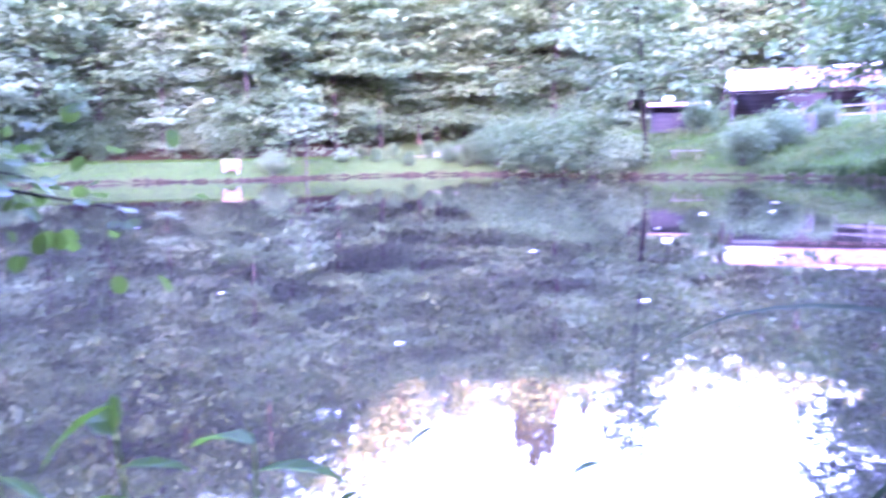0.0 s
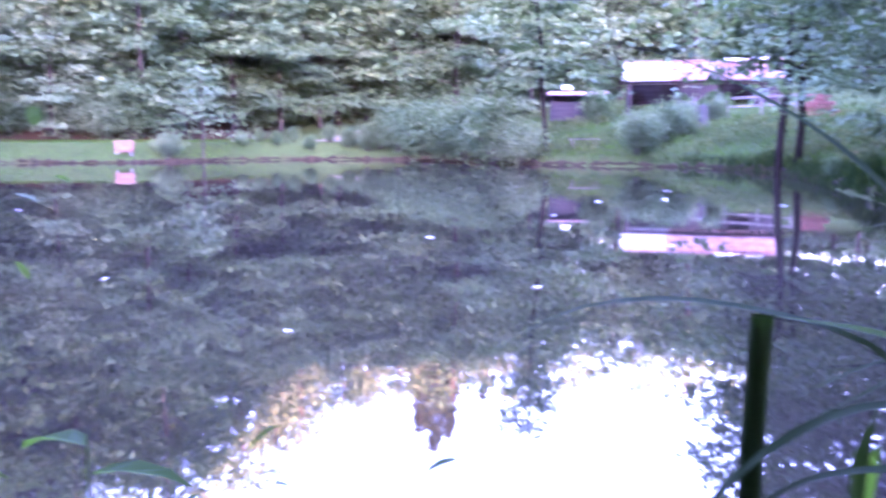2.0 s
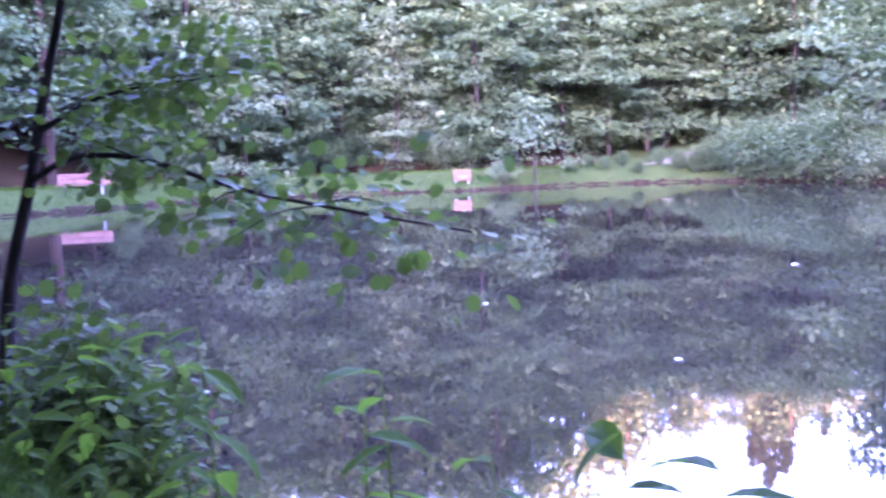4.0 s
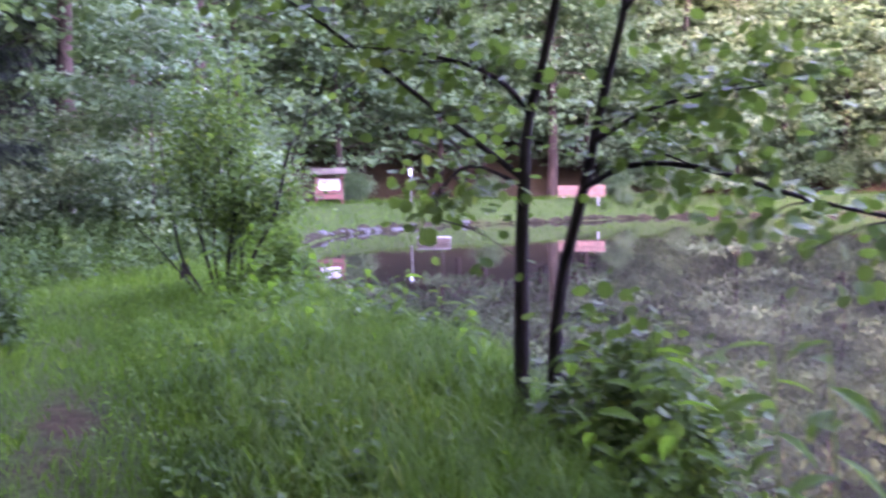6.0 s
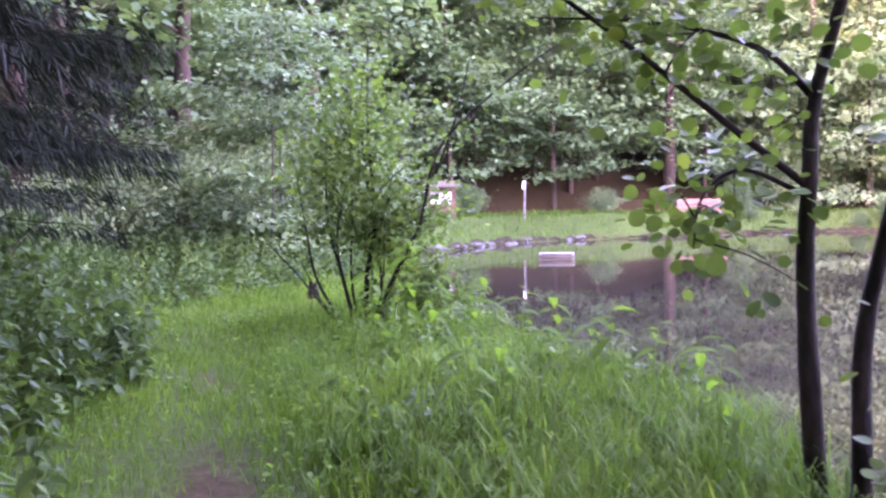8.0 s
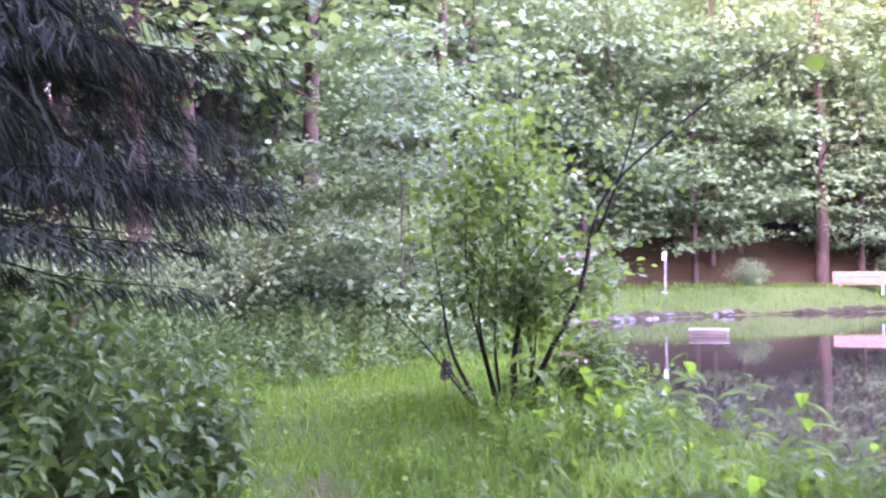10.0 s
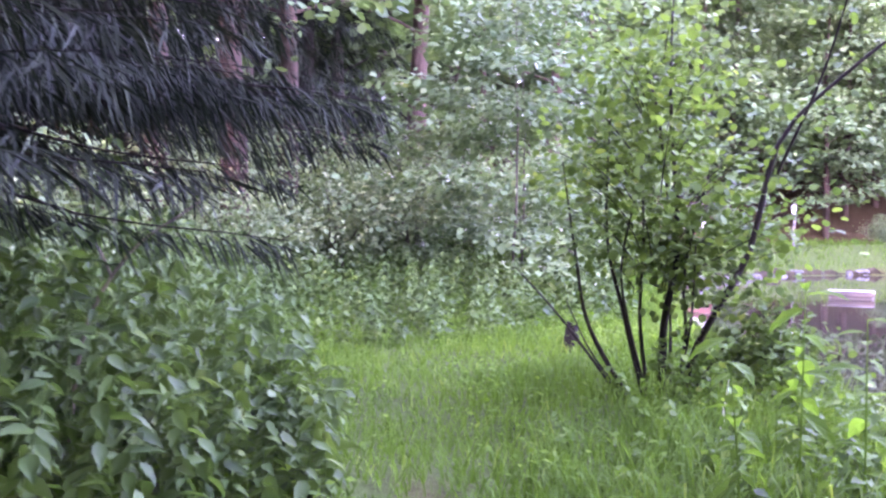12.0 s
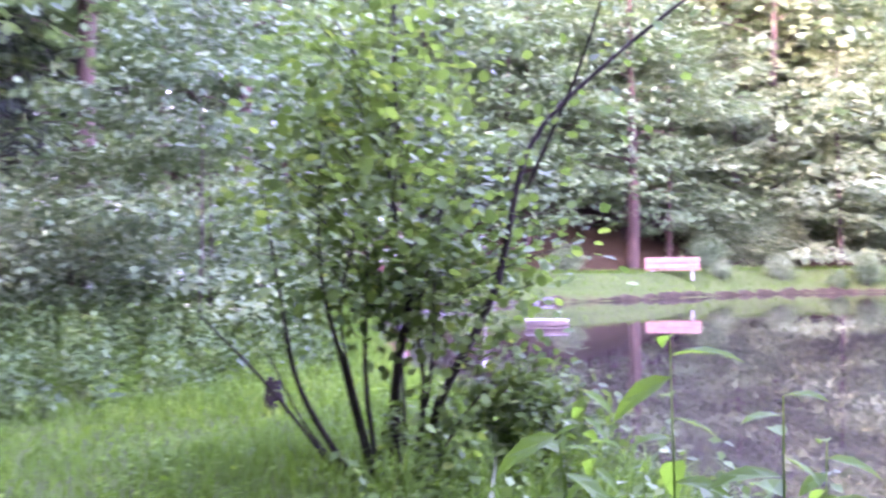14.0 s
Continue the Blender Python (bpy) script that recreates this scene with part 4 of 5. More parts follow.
# ---- shrubs of the far banks ----
shrub_pale = shrub("shrub", 31, 2.6, 1.7, 22, 4200, 0.16, LEAF_PALE, "pale green leafy shrub on the bank", group="bank shrubs", shape=RHOMB)
shrub_green = shrub("shrub", 32, 3.2, 1.9, 22, 4200, 0.17, LEAF_FAR, "dense green shrub on the bank", group="bank shrubs", shape=RHOMB)
shrub_fine = shrub("shrub", 33, 3.0, 1.8, 22, 5200, 0.12, LEAF_PALE, "leafy shrub with small pale leaves at the wood's edge", group="woodland shrubs", shape=RHOMB)
B = np.random.RandomState(17)
for bx, by, s, pale in ((-6.2, 54.2, 0.3, 0), (-5.4, 55.6, 0.28, 0), (-4.3, 54.9, 0.26, 0), (-3.4, 55.9, 0.3, 0), (-2.4, 54.8, 0.28, 0), (-1.3, 55.6, 0.34, 0), (-0.2, 54.7, 0.4, 0), (0.9, 54.2, 0.5, 0), (1.6, 54.3, 0.6, 0), (2.6, 53.5, 0.8, 0), (4.1, 51.6, 1.1, 0), (6.0, 49.2, 1.1, 0), (7.2, 47.1, 1.15, 0), (8.3, 45.6, 0.9, 1), (5.0, 50.3, 0.8, 0), (-9.4, 50.4, 0.55, 1),
                        (13.9, 44.2, 0.75, 1), (15.2, 45.0, 0.65, 0), (13.2, 42.6, 0.65, 0), (16.4, 46.5, 0.7, 1), (19.2, 49.5, 0.6, 1), (14.0, 54.0, 0.7, 0), (-21.6, 45.8, 0.5, 0), (-22.4, 44.6, 0.3, 0), (-24.6, 43.6, 0.45, 1),
                        (14.6, 26.8, 0.22, 0), (20.5, 27, 0.9, 1),
                        (-31.2, 27.4, 0.55, 1), (-30.6, 26.3, 0.5, 0), (-29.4, 34.0, 0.5, 1), (-27.0, 41.5, 0.55, 0), (-25.9, 40.6, 0.35, 1)):
    plant_at(shrub_pale if pale else shrub_green, bx, by, s, B.uniform(0, 360))
for i in range(44):
    # along the wood's edge on the far side
    for _ in range(50):
        bx, by = B.uniform(-40, 4), B.uniform(20, 64)
        d = float(shore_distance(np.array([bx]), np.array([by]))[0])
        if 5.2 < d < 11 and not (-9.5 < bx < 5.5 and by > 40 and d < 8.5) and not (bx < -22 and by < 46 and d < 13.0):
            plant_at(shrub_green if i % 3 else shrub_pale, bx, by, B.uniform(0.7, 1.3), B.uniform(0, 360))
            break
# the wood's edge beyond the meadow
for bx, by, s in ((-18.2, 5.0, 0.8), (-19.2, 7.0, 0.9), (-21.0, 9.3, 0.95), (-22.8, 11.5, 1.0), (-24.4, 14.2, 1.0), (-17.6, 3.0, 0.9), (-16.4, 1.4, 0.95), (-26.8, 17.2, 1.1), (-29.2, 21.0, 1.0), (-21.5, 5.5, 1.1),
                  (11.5, 14.5, 0.36), (10.9, 13.6, 0.4), (10.4, 10.4, 0.5), (13.6, 12.4, 0.8), (9.2, 8.2, 0.6)):
    plant_at(shrub_fine, bx, by, s, B.uniform(0, 360))
clear_model(shrub_fine)
clear_model(shrub_pale)
clear_model(shrub_green)


def elder(x, y, tall, seed):
    ob = broadleaf_tree("elder_bush", seed, tall, 1.7, 0.0, 6500, 0.12, LEAF_FAR, BARK_GREY, "tall elder bush dotted with white blossom", "elder bushes", thick=0.022)
    ob.matrix_basis = pose(x, y, z_at(x, y) - 0.05, 0, 0, seed * 37)
    crown = [c for c in ob.children if c.name.startswith("crown")][0]
    co = np.zeros(len(crown.data.vertices) * 3, dtype=np.float32)
    crown.data.vertices.foreach_get("co", co)
    co = co.reshape(-1, 3)
    r = np.random.RandomState(seed)
    pick = co[r.choice(len(co), 150)] + r.normal(0, 0.03, (150, 3))
    n = np.repeat(pick, 5, 0) + r.normal(0, 0.035, (750, 3)) * [1, 1, 0.4]
    v, f = leaf_cloud(n, random_units(r, 750) * [1, 1, 0.3], np.tile([0, 0, 1.0], (750, 1)) + r.normal(0, 0.3, (750, 3)), r.uniform(0.03, 0.06, 750), RHOMB)
    tagged(link_mesh("blossom", v, f, BLOSSOM, ob, label="small white blossom clusters"), kind="stuff")
    return ob


elder(-17.3, 9.4, 6.2, 51)
elder(-19.0, 10.6, 5.8, 52)


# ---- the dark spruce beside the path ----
dark_spruce = spruce_tree("spruce_tree", 61, 16, 2.4, 2.15, 0.13, "dense spruce with drooping boughs beside the path, shade put into its black-green needles", "", 0.18, 460, NEEDLE_STRIP, 14)
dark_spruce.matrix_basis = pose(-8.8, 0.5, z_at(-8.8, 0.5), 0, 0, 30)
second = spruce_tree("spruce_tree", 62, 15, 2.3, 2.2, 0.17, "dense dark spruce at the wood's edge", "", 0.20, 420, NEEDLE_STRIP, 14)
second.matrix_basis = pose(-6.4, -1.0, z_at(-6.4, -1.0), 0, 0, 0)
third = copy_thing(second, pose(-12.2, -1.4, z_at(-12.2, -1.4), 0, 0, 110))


# ---- tall unseen trees at the camera's back, added so their crowns shade the path ----
shade_canopy = broadleaf_tree("deciduous_tree", 64, 14, 5.4, 0.30, 16000, 0.22, LEAF_FAR, BARK_GREY, "tall unseen broadleaved tree, added so its crown shades the path", "trees over the path", thick=0.17)
for x, y, s, turn in ((4.4, -2.4, 1.0, 0), (1.0, -2.8, 1.05, 130), (-2.2, -3.2, 1.0, 250), (-4.6, -3.6, 1.1, 80)):
    plant_at(shade_canopy, x, y, s, turn)
clear_model(shade_canopy)


# ---- leafy plants near the path ----
def leaf_mesh(name, size, shape, bend=0.0):
    """One leaf as shared mesh data, growing along +y."""
    tmpl, faces = shape
    me = bpy.data.meshes.new(name)
    me.from_pydata([tuple(Vector(v) * size + Vector((0, 0, -bend * size * v[1] * v[1]))) for v in tmpl], [], faces)
    return me


def basis(place, along, up):
    a = Vector(along).normalized()
    s = a.cross(Vector(up)).normalized()
    return Matrix.Translation(place) @ Matrix((s, a, s.cross(a))).transposed().to_4x4()


ALDER_LEAVES = [leaf_mesh("leaf", s, ALDER, b) for s, b in ((0.055, 0.05), (0.07, 0.12), (0.085, 0.08))]
for me in ALDER_LEAVES:
    me.materials.append(LEAF_ALDER)


def branch_leaves(r, line, count, spread, size):
    """Places, ways and ups of leaves along a twig line."""
    t = r.uniform(0.12, 1.0, count)
    p = np.array([np.interp(t, np.linspace(0, 1, len(line)), line[:, k]) for k in range(3)]).T
    off = r.normal(size=(count, 3)) * spread * np.array([1, 1, 0.75])
    way = off + r.normal(0, 0.03, (count, 3)) + [0, 0, -0.03]
    up = np.tile([0, 0, 1.0], (count, 1)) + r.normal(0, 0.45, (count, 3))
    return p + off, way, up, size * r.uniform(0.65, 1.25, count)


def leafy(ob, r, lines, per, spread, size, leaf, single=0, shape=ALDER):
    got = [branch_leaves(r, l, n, s, size) for l, n, s in zip(lines, per, spread)]
    pos, way, up, sz = (np.concatenate([g[i] for g in got]) for i in range(4))
    if single:
        for i in range(min(single, len(pos))):
            o = new("leaf", ALDER_LEAVES[i % 3])
            o.parent = ob
            o.matrix_basis = basis(pos[i], way[i], up[i])
        pos, way, up, sz = pos[single:], way[single:], up[single:], sz[single:]
    v, f = leaf_cloud(pos, way, up, sz, shape)
    return tagged(link_mesh("foliage", v, f, leaf, ob), kind="stuff")


def twin_alder():
    """Two dark stems from one foot, with long thin boughs over the path and the water."""
    r = np.random.RandomState(71)
    ob = empty("twin_alder", (-3.2, 3.65, z_at(-3.2, 3.65)), "young alder with two slim dark stems at the water's edge", "tree")
    o = np.array(ob.location)
    stems = [([(-3.2, 3.58, -0.25), (-3.27, 3.62, 0.19), (-3.44, 3.84, 1.0), (-3.44, 3.87, 1.47), (-3.47, 3.97, 1.84), (-3.36, 4.05, 2.4), (-3.25, 4.1, 3.2), (-3.3, 4.2, 4.6), (-3.2, 4.3, 6.2)], 0.052, 0.012),
             ([(-3.08, 3.62, -0.25), (-3.12, 3.72, 0.2), (-3.2, 3.9, 0.8), (-3.14, 4.06, 1.4), (-3.08, 4.16, 1.9), (-2.98, 4.26, 2.5), (-2.85, 4.4, 3.6), (-2.7, 4.5, 5.4)], 0.05, 0.012)]
    boughs = [[(-3.44, 3.86, 1.44), (-3.72, 3.53, 1.78), (-4.0, 3.2, 2.12), (-4.35, 2.8, 2.5), (-4.7, 2.5, 2.8)],
              [(-3.48, 4.0, 1.84), (-3.66, 3.8, 2.08), (-4.05, 3.55, 2.22), (-4.6, 3.3, 2.3)],
              [(-3.14, 4.05, 1.38), (-2.75, 3.9, 1.5), (-2.2, 3.65, 1.48), (-1.5, 3.35, 1.32), (-0.9, 3.15, 1.22), (-0.4, 3.05, 1.14)],
              [(-3.12, 4.1, 1.65), (-2.7, 4.2, 1.85), (-2.0, 4.1, 1.9)],
              [(-3.3, 4.05, 2.5), (-3.9, 3.6, 2.9), (-4.8, 3.4, 3.0)],
              [(-3.3, 4.05, 2.6), (-3.0, 3.4, 3.0), (-2.9, 2.8, 2.9)],
              [(-3.0, 4.25, 2.4), (-2.3, 3.9, 2.8), (-1.6, 3.7, 2.7)],
              [(-2.95, 4.3, 2.8), (-2.4, 4.8, 3.2), (-1.8, 5.0, 3.0)],
              [(-3.25, 4.1, 3.1), (-4.0, 4.4, 3.5), (-4.8, 4.6, 3.4)],
              [(-3.25, 4.1, 3.4), (-3.8, 3.3, 3.6), (-4.3, 2.5, 3.4)],
              [(-3.44, 3.86, 1.40), (-3.62, 3.62, 1.52), (-3.72, 3.46, 1.40), (-3.70, 3.36, 1.18)],
              [(-2.9, 4.4, 3.4), (-2.3, 4.0, 3.9), (-1.7, 3.8, 3.9)]]
    # upper boughs above the view, added to shade the bank below
    for i in range(18):
        a, z = 2.4 * i, 3.3 + 0.14 * i
        reach = 2.5 - 0.09 * i
        s = (-3.27, 4.2, z) if i % 2 else (-2.8, 4.42, z)
        boughs.append([s, (s[0] + 0.5 * reach * math.cos(a), s[1] + 0.5 * reach * math.sin(a), z + 0.35), (s[0] + reach * math.cos(a), s[1] + reach * math.sin(a), z + 0.45)])
    for pts, r0, r1 in stems:
        t = Tubes(10)
        t.add(curve_points(np.array(pts) - o, 40), r0, r1, 0.05, r)
        t.link("stem", BARK_DARK, ob)
    lines = []
    for i, pts in enumerate(boughs):
        line = curve_points(np.array(pts) - o, 18)
        t = Tubes(7)
        t.add(line, 0.020 if i < 4 else 0.013, 0.004, 0.04, r)
        lines.append(line)
        for k in range(5):
            s = line[r.randint(len(line) // 3, len(line))]
            e = s + r.normal(0, 0.25, 3) * [1, 1, 0.6] + [0, 0, -0.03]
            tw = curve_points([s, (s + e) / 2 + [0, 0, 0.03], e], 6)
            t.add(tw, 0.006, 0.002)
            lines.append(tw)
        t.link("bough", BARK_DARK, ob)
    per, spread = [], []
    for i, l in enumerate(lines):
        main = i % 6 == 0
        k = i // 6
        n = {0: 80, 1: 80, 2: 170, 10: 130}.get(k, 150 if k < 12 else 230) if main else {0: 22, 1: 26, 2: 44, 10: 10}.get(k, 44)
        per.append(n)
        spread.append((0.17 if main else 0.13) * (1.0 if k < 12 else 1.9))
    order = sorted(range(len(lines)), key=lambda i: 0 if i // 6 in (2, 10) else 1)
    leafy(ob, r, [lines[i] for i in order], [per[i] for i in order], [spread[i] for i in order], 0.075, LEAF_ALDER, 260)
    return ob


twin_alder()


def many_stemmed_bush():
    r = np.random.RandomState(72)
    ob = empty("alder_bush", (-9.55, 5.85, z_at(-9.55, 5.85)), "many-stemmed alder bush with a rounded leafy top at the water's edge", "bush")
    o = np.array(ob.location)
    stems = [([(-9.6, 5.8, -0.1), (-9.88, 5.52, 0.55), (-10.0, 5.46, 1.1), (-10.1, 5.4, 1.8)], 0.022),
             ([(-9.6, 5.85, -0.1), (-9.74, 5.72, 0.65), (-9.86, 5.64, 1.25), (-9.8, 5.6, 2.1)], 0.022),
             ([(-9.5, 5.88, -0.1), (-9.54, 5.92, 0.6), (-9.5, 6.0, 1.2), (-9.66, 6.05, 2.3), (-9.7, 6.1, 3.2)], 0.036),
             ([(-9.42, 5.92, -0.1), (-9.32, 6.05, 0.5), (-9.1, 6.3, 1.15), (-9.0, 6.45, 1.9), (-8.75, 6.75, 2.35), (-8.2, 7.2, 2.9), (-7.7, 7.5, 3.2)], 0.03),
             ([(-9.45, 5.9, -0.1), (-9.4, 6.0, 0.5), (-9.42, 6.0, 1.0), (-9.3, 6.1, 1.7)], 0.018),
             ([(-9.65, 5.78, -0.1), (-10.05, 5.4, 0.6), (-10.35, 5.15, 1.0)], 0.014),
             ([(-9.55, 5.84, -0.1), (-9.66, 5.8, 0.6), (-9.7, 5.85, 1.3), (-10.2, 6.2, 2.2)], 0.018),
             ([(-9.45, 5.95, -0.1), (-9.2, 6.15, 0.45), (-8.95, 6.4, 0.8)], 0.012),
             ([(-9.5, 5.82, -0.1), (-9.62, 5.7, 0.5), (-9.66, 5.62, 1.0), (-9.5, 5.6, 1.5)], 0.014),
             ([(-9.5, 5.95, -0.1), (-9.62, 6.05, 0.6), (-9.8, 6.15, 1.2)], 0.016),
             ([(-9.46, 5.9, -0.1), (-9.3, 5.95, 0.6), (-9.2, 5.9, 1.2)], 0.013),
             ([(-9.58, 5.8, -0.1), (-9.95, 5.6, 0.35), (-10.25, 5.55, 0.75)], 0.010),
             ([(-9.6, 6.0, 1.5), (-9.9, 6.1, 2.3), (-10.4, 6.2, 2.9)], 0.014),
             ([(-9.0, 6.45, 1.7), (-8.6, 6.4, 2.3), (-8.3, 6.3, 2.8)], 0.012)]
    lines = []
    for pts, rad in stems:
        t = Tubes(8)
        line = curve_points(np.array(pts) - o, 22)
        t.add(line, rad, 0.005, 0.05, r)
        t.link("stem", BARK_DARK, ob)
        up = line[line[:, 2] > 0.95]
        if len(up) > 2:
            lines.append(up)
    twigs = Tubes(4)
    for i in range(64):
        a, u = r.uniform(0, 6.28), r.uniform(0, 1)
        z = 1.05 + 1.75 * u ** 1.4
        rad = 1.2 * math.sin(math.pi * (0.25 + 0.65 * u)) * r.uniform(0.3, 1.0)
        e = np.array([math.cos(a) * rad, math.sin(a) * rad, z])
        s = np.array([math.cos(a) * rad * 0.3, math.sin(a) * rad * 0.3, z - 0.35])
        tw = curve_points([s, (s + e) / 2 + [0, 0, 0.05], e], 6)
        twigs.add(tw, 0.006, 0.002)
        lines.append(tw)
    twigs.link("twigwork", BARK_DARK, ob)
    leafy(ob, r, lines, [62] * len(lines), [0.17] * len(lines), 0.062, LEAF_ALDER, 0)
    low = [curve_points([(r.uniform(0.1, 0.6), r.uniform(0, 0.5), 0.0), (r.uniform(0.2, 0.8), r.uniform(0.1, 0.6), r.uniform(0.4, 0.8))], 6) for _ in range(10)]
    leafy(ob, r, low, [42] * 10, [0.15] * 10, 0.055, LEAF_ALDER)
    return ob


many_stemmed_bush()
foot_shrub = shrub("alder_sucker", 73, 1.15, 0.55, 14, 1250, 0.065, LEAF_ALDER, "young leafy alder shoots round the foot of the twin alder", "shrub", shape=ALDER, split=True)
plant_at(foot_shrub, -2.5, 3.45, 1.1, 20)
plant_at(foot_shrub, -2.2, 3.3, 0.9, 120)
plant_at(foot_shrub, -1.9, 2.95, 0.65, 280)
plant_at(foot_shrub, -8.9, 6.3, 0.8, 75)
clear_model(foot_shrub)

WIDE_LANCE = (LANCE[0] * np.array([1.45, 1, 1.3]), LANCE[1])
BALSAM_LEAVES = [leaf_mesh("leaf", s, WIDE_LANCE, b) for s, b in ((0.11, 0.15), (0.14, 0.25), (0.17, 0.3))]
for me in BALSAM_LEAVES:
    me.materials.append(LEAF_BALSAM)


def balsam(x, y, top, seed, label="leafy green balsam plant with long pointed leaves"):
    r = np.random.RandomState(seed)
    z = max(z_at(x, y), WATER_Z - 0.1)
    tall = max(0.3, top - z)
    ob = empty("balsam_plant", (x, y, z), label, "plant", "plants on the bank")
    lean = r.normal(0, 0.06, 2)
    line = curve_points([(0, 0, -0.05), (lean[0] * 0.4, lean[1] * 0.4, tall * 0.5), (lean[0], lean[1], tall)], 10)
    t = Tubes(6)
    t.add(line, 0.006, 0.002)
    t.link("stalk", LEAF_BALSAM, ob)
    n = int(9 + tall * 8)
    for i in range(n):
        u = 0.25 + 0.75 * i / (n - 1)
        p = [np.interp(u, np.linspace(0, 1, len(line)), line[:, k]) for k in range(3)]
        a = i * 2.1 + r.uniform(-0.4, 0.4)
        o = new("leaf", BALSAM_LEAVES[r.randint(3)])
        o.parent = ob
        o.matrix_basis = basis(p, (math.cos(a), math.sin(a), r.uniform(-0.45, 0.35) + 0.5 * max(0, u - 0.8)), (r.normal(0, 0.25), r.normal(0, 0.25), 1))
    return ob


for i, (bx, by, top) in enumerate(((-6.70, 4.16, 1.10), (-6.52, 4.30, 0.98), (-6.88, 4.06, 0.88), (-6.22, 4.46, 0.90), (-6.0, 4.65, 0.78), (-6.6, 4.7, 0.8), (0.33, 1.28, 0.94), (0.18, 1.22, 0.84), (0.46, 1.36, 0.80),
                                   (-4.88, 4.25, 0.78), (-5.1, 4.4, 0.70), (-4.65, 4.3, 0.68), (-5.3, 4.1, 0.62), (-5.6, 4.5, 0.75),
                                   (-5.0, 3.5, 0.66), (-4.75, 3.05, 0.72), (-0.19, 1.42, 0.95), (-0.35, 1.6, 0.82), (-0.68, 1.55, 1.04), (-1.0, 1.95, 0.95),
                                   (-1.35, 2.1, 0.85), (-1.7, 2.35, 0.8), (-2.1, 2.5, 0.7), (-2.35, 2.75, 0.85), (0.45, 1.1, 0.72), (-7.7, 5.3, 0.6), (-8.1, 5.7, 0.7), (-4.4, 4.5, 0.6), (-3.9, 3.9, 0.7))):
    balsam(bx, by, top, 200 + i)


def sprig(x, y, top, seed):
    """A thin dark weed with few small leaves."""
    r = np.random.RandomState(seed)
    z = max(z_at(x, y), WATER_Z - 0.05)
    ob = empty("thin_weed", (x, y, z), "thin dark weed with few small leaves at the water's edge", "plant", "thin weeds")
    tall = top - z
    b = r.normal(0, 0.05, 2)
    line = curve_points([(0, 0, -0.05), (b[0] * 0.3, b[1] * 0.3, tall * 0.6), (b[0], b[1], tall)], 10)
    t = Tubes(5)
    t.add(line, 0.003, 0.0015)
    t.link("stalk", LEAF_HERB, ob)
    for i in range(5):
        u = 0.55 + 0.45 * i / 4
        p = [np.interp(u, np.linspace(0, 1, len(line)), line[:, k]) for k in range(3)]
        a = i * 2.4 + r.uniform(-0.5, 0.5)
        o = new("leaf", ALDER_LEAVES[0] if i % 2 else BALSAM_LEAVES[0])
        o.parent = ob
        o.matrix_basis = basis(p, (math.cos(a), math.sin(a), r.uniform(-0.5, 0.2)), (0, 0, 1)) @ Matrix.Diagonal((0.6, 0.6, 0.6, 1))


for i, (bx, by, top) in enumerate(((1.17, 1.31, 0.78), (0.98, 1.28, 0.74), (0.75, 1.2, 0.87), (0.70, 1.28, 0.72), (0.86, 1.22, 0.70), (1.06, 1.36, 0.68), (0.6, 1.3, 0.75), (1.25, 1.2, 0.66))):
    sprig(bx, by, top, 300 + i)


# ---- reed clump by the first standpoint ----
def reed_blade(ob, points, width, name="blade", label="", material=REED):
    """A long arching blade with a shallow keel."""
    line = curve_points(np.array(points) - np.array(ob.location), 24)
    k = len(line)
    tang = np.gradient(line, axis=0)
    up = np.array([0.15, -0.2, 1.0])
    side = np.cross(tang, up)
    side /= np.linalg.norm(side, axis=1)[:, None]
    nrm = np.cross(side, tang)
    nrm /= np.linalg.norm(nrm, axis=1)[:, None]
    w = width * np.minimum(1.0, 3.2 * (1 - np.linspace(0, 1, k)) + 0.03)[:, None] * 0.5
    v = np.concatenate([line - side * w, line + nrm * -0.22 * w, line + side * w])
    i = np.arange(k - 1)
    f = np.concatenate([np.stack([i, i + k, i + k + 1, i + 1], -1), np.stack([i + k, i + 2 * k, i + 2 * k + 1, i + k + 1], -1)])
    return link_mesh(name, v, [f], material, ob, True, label)


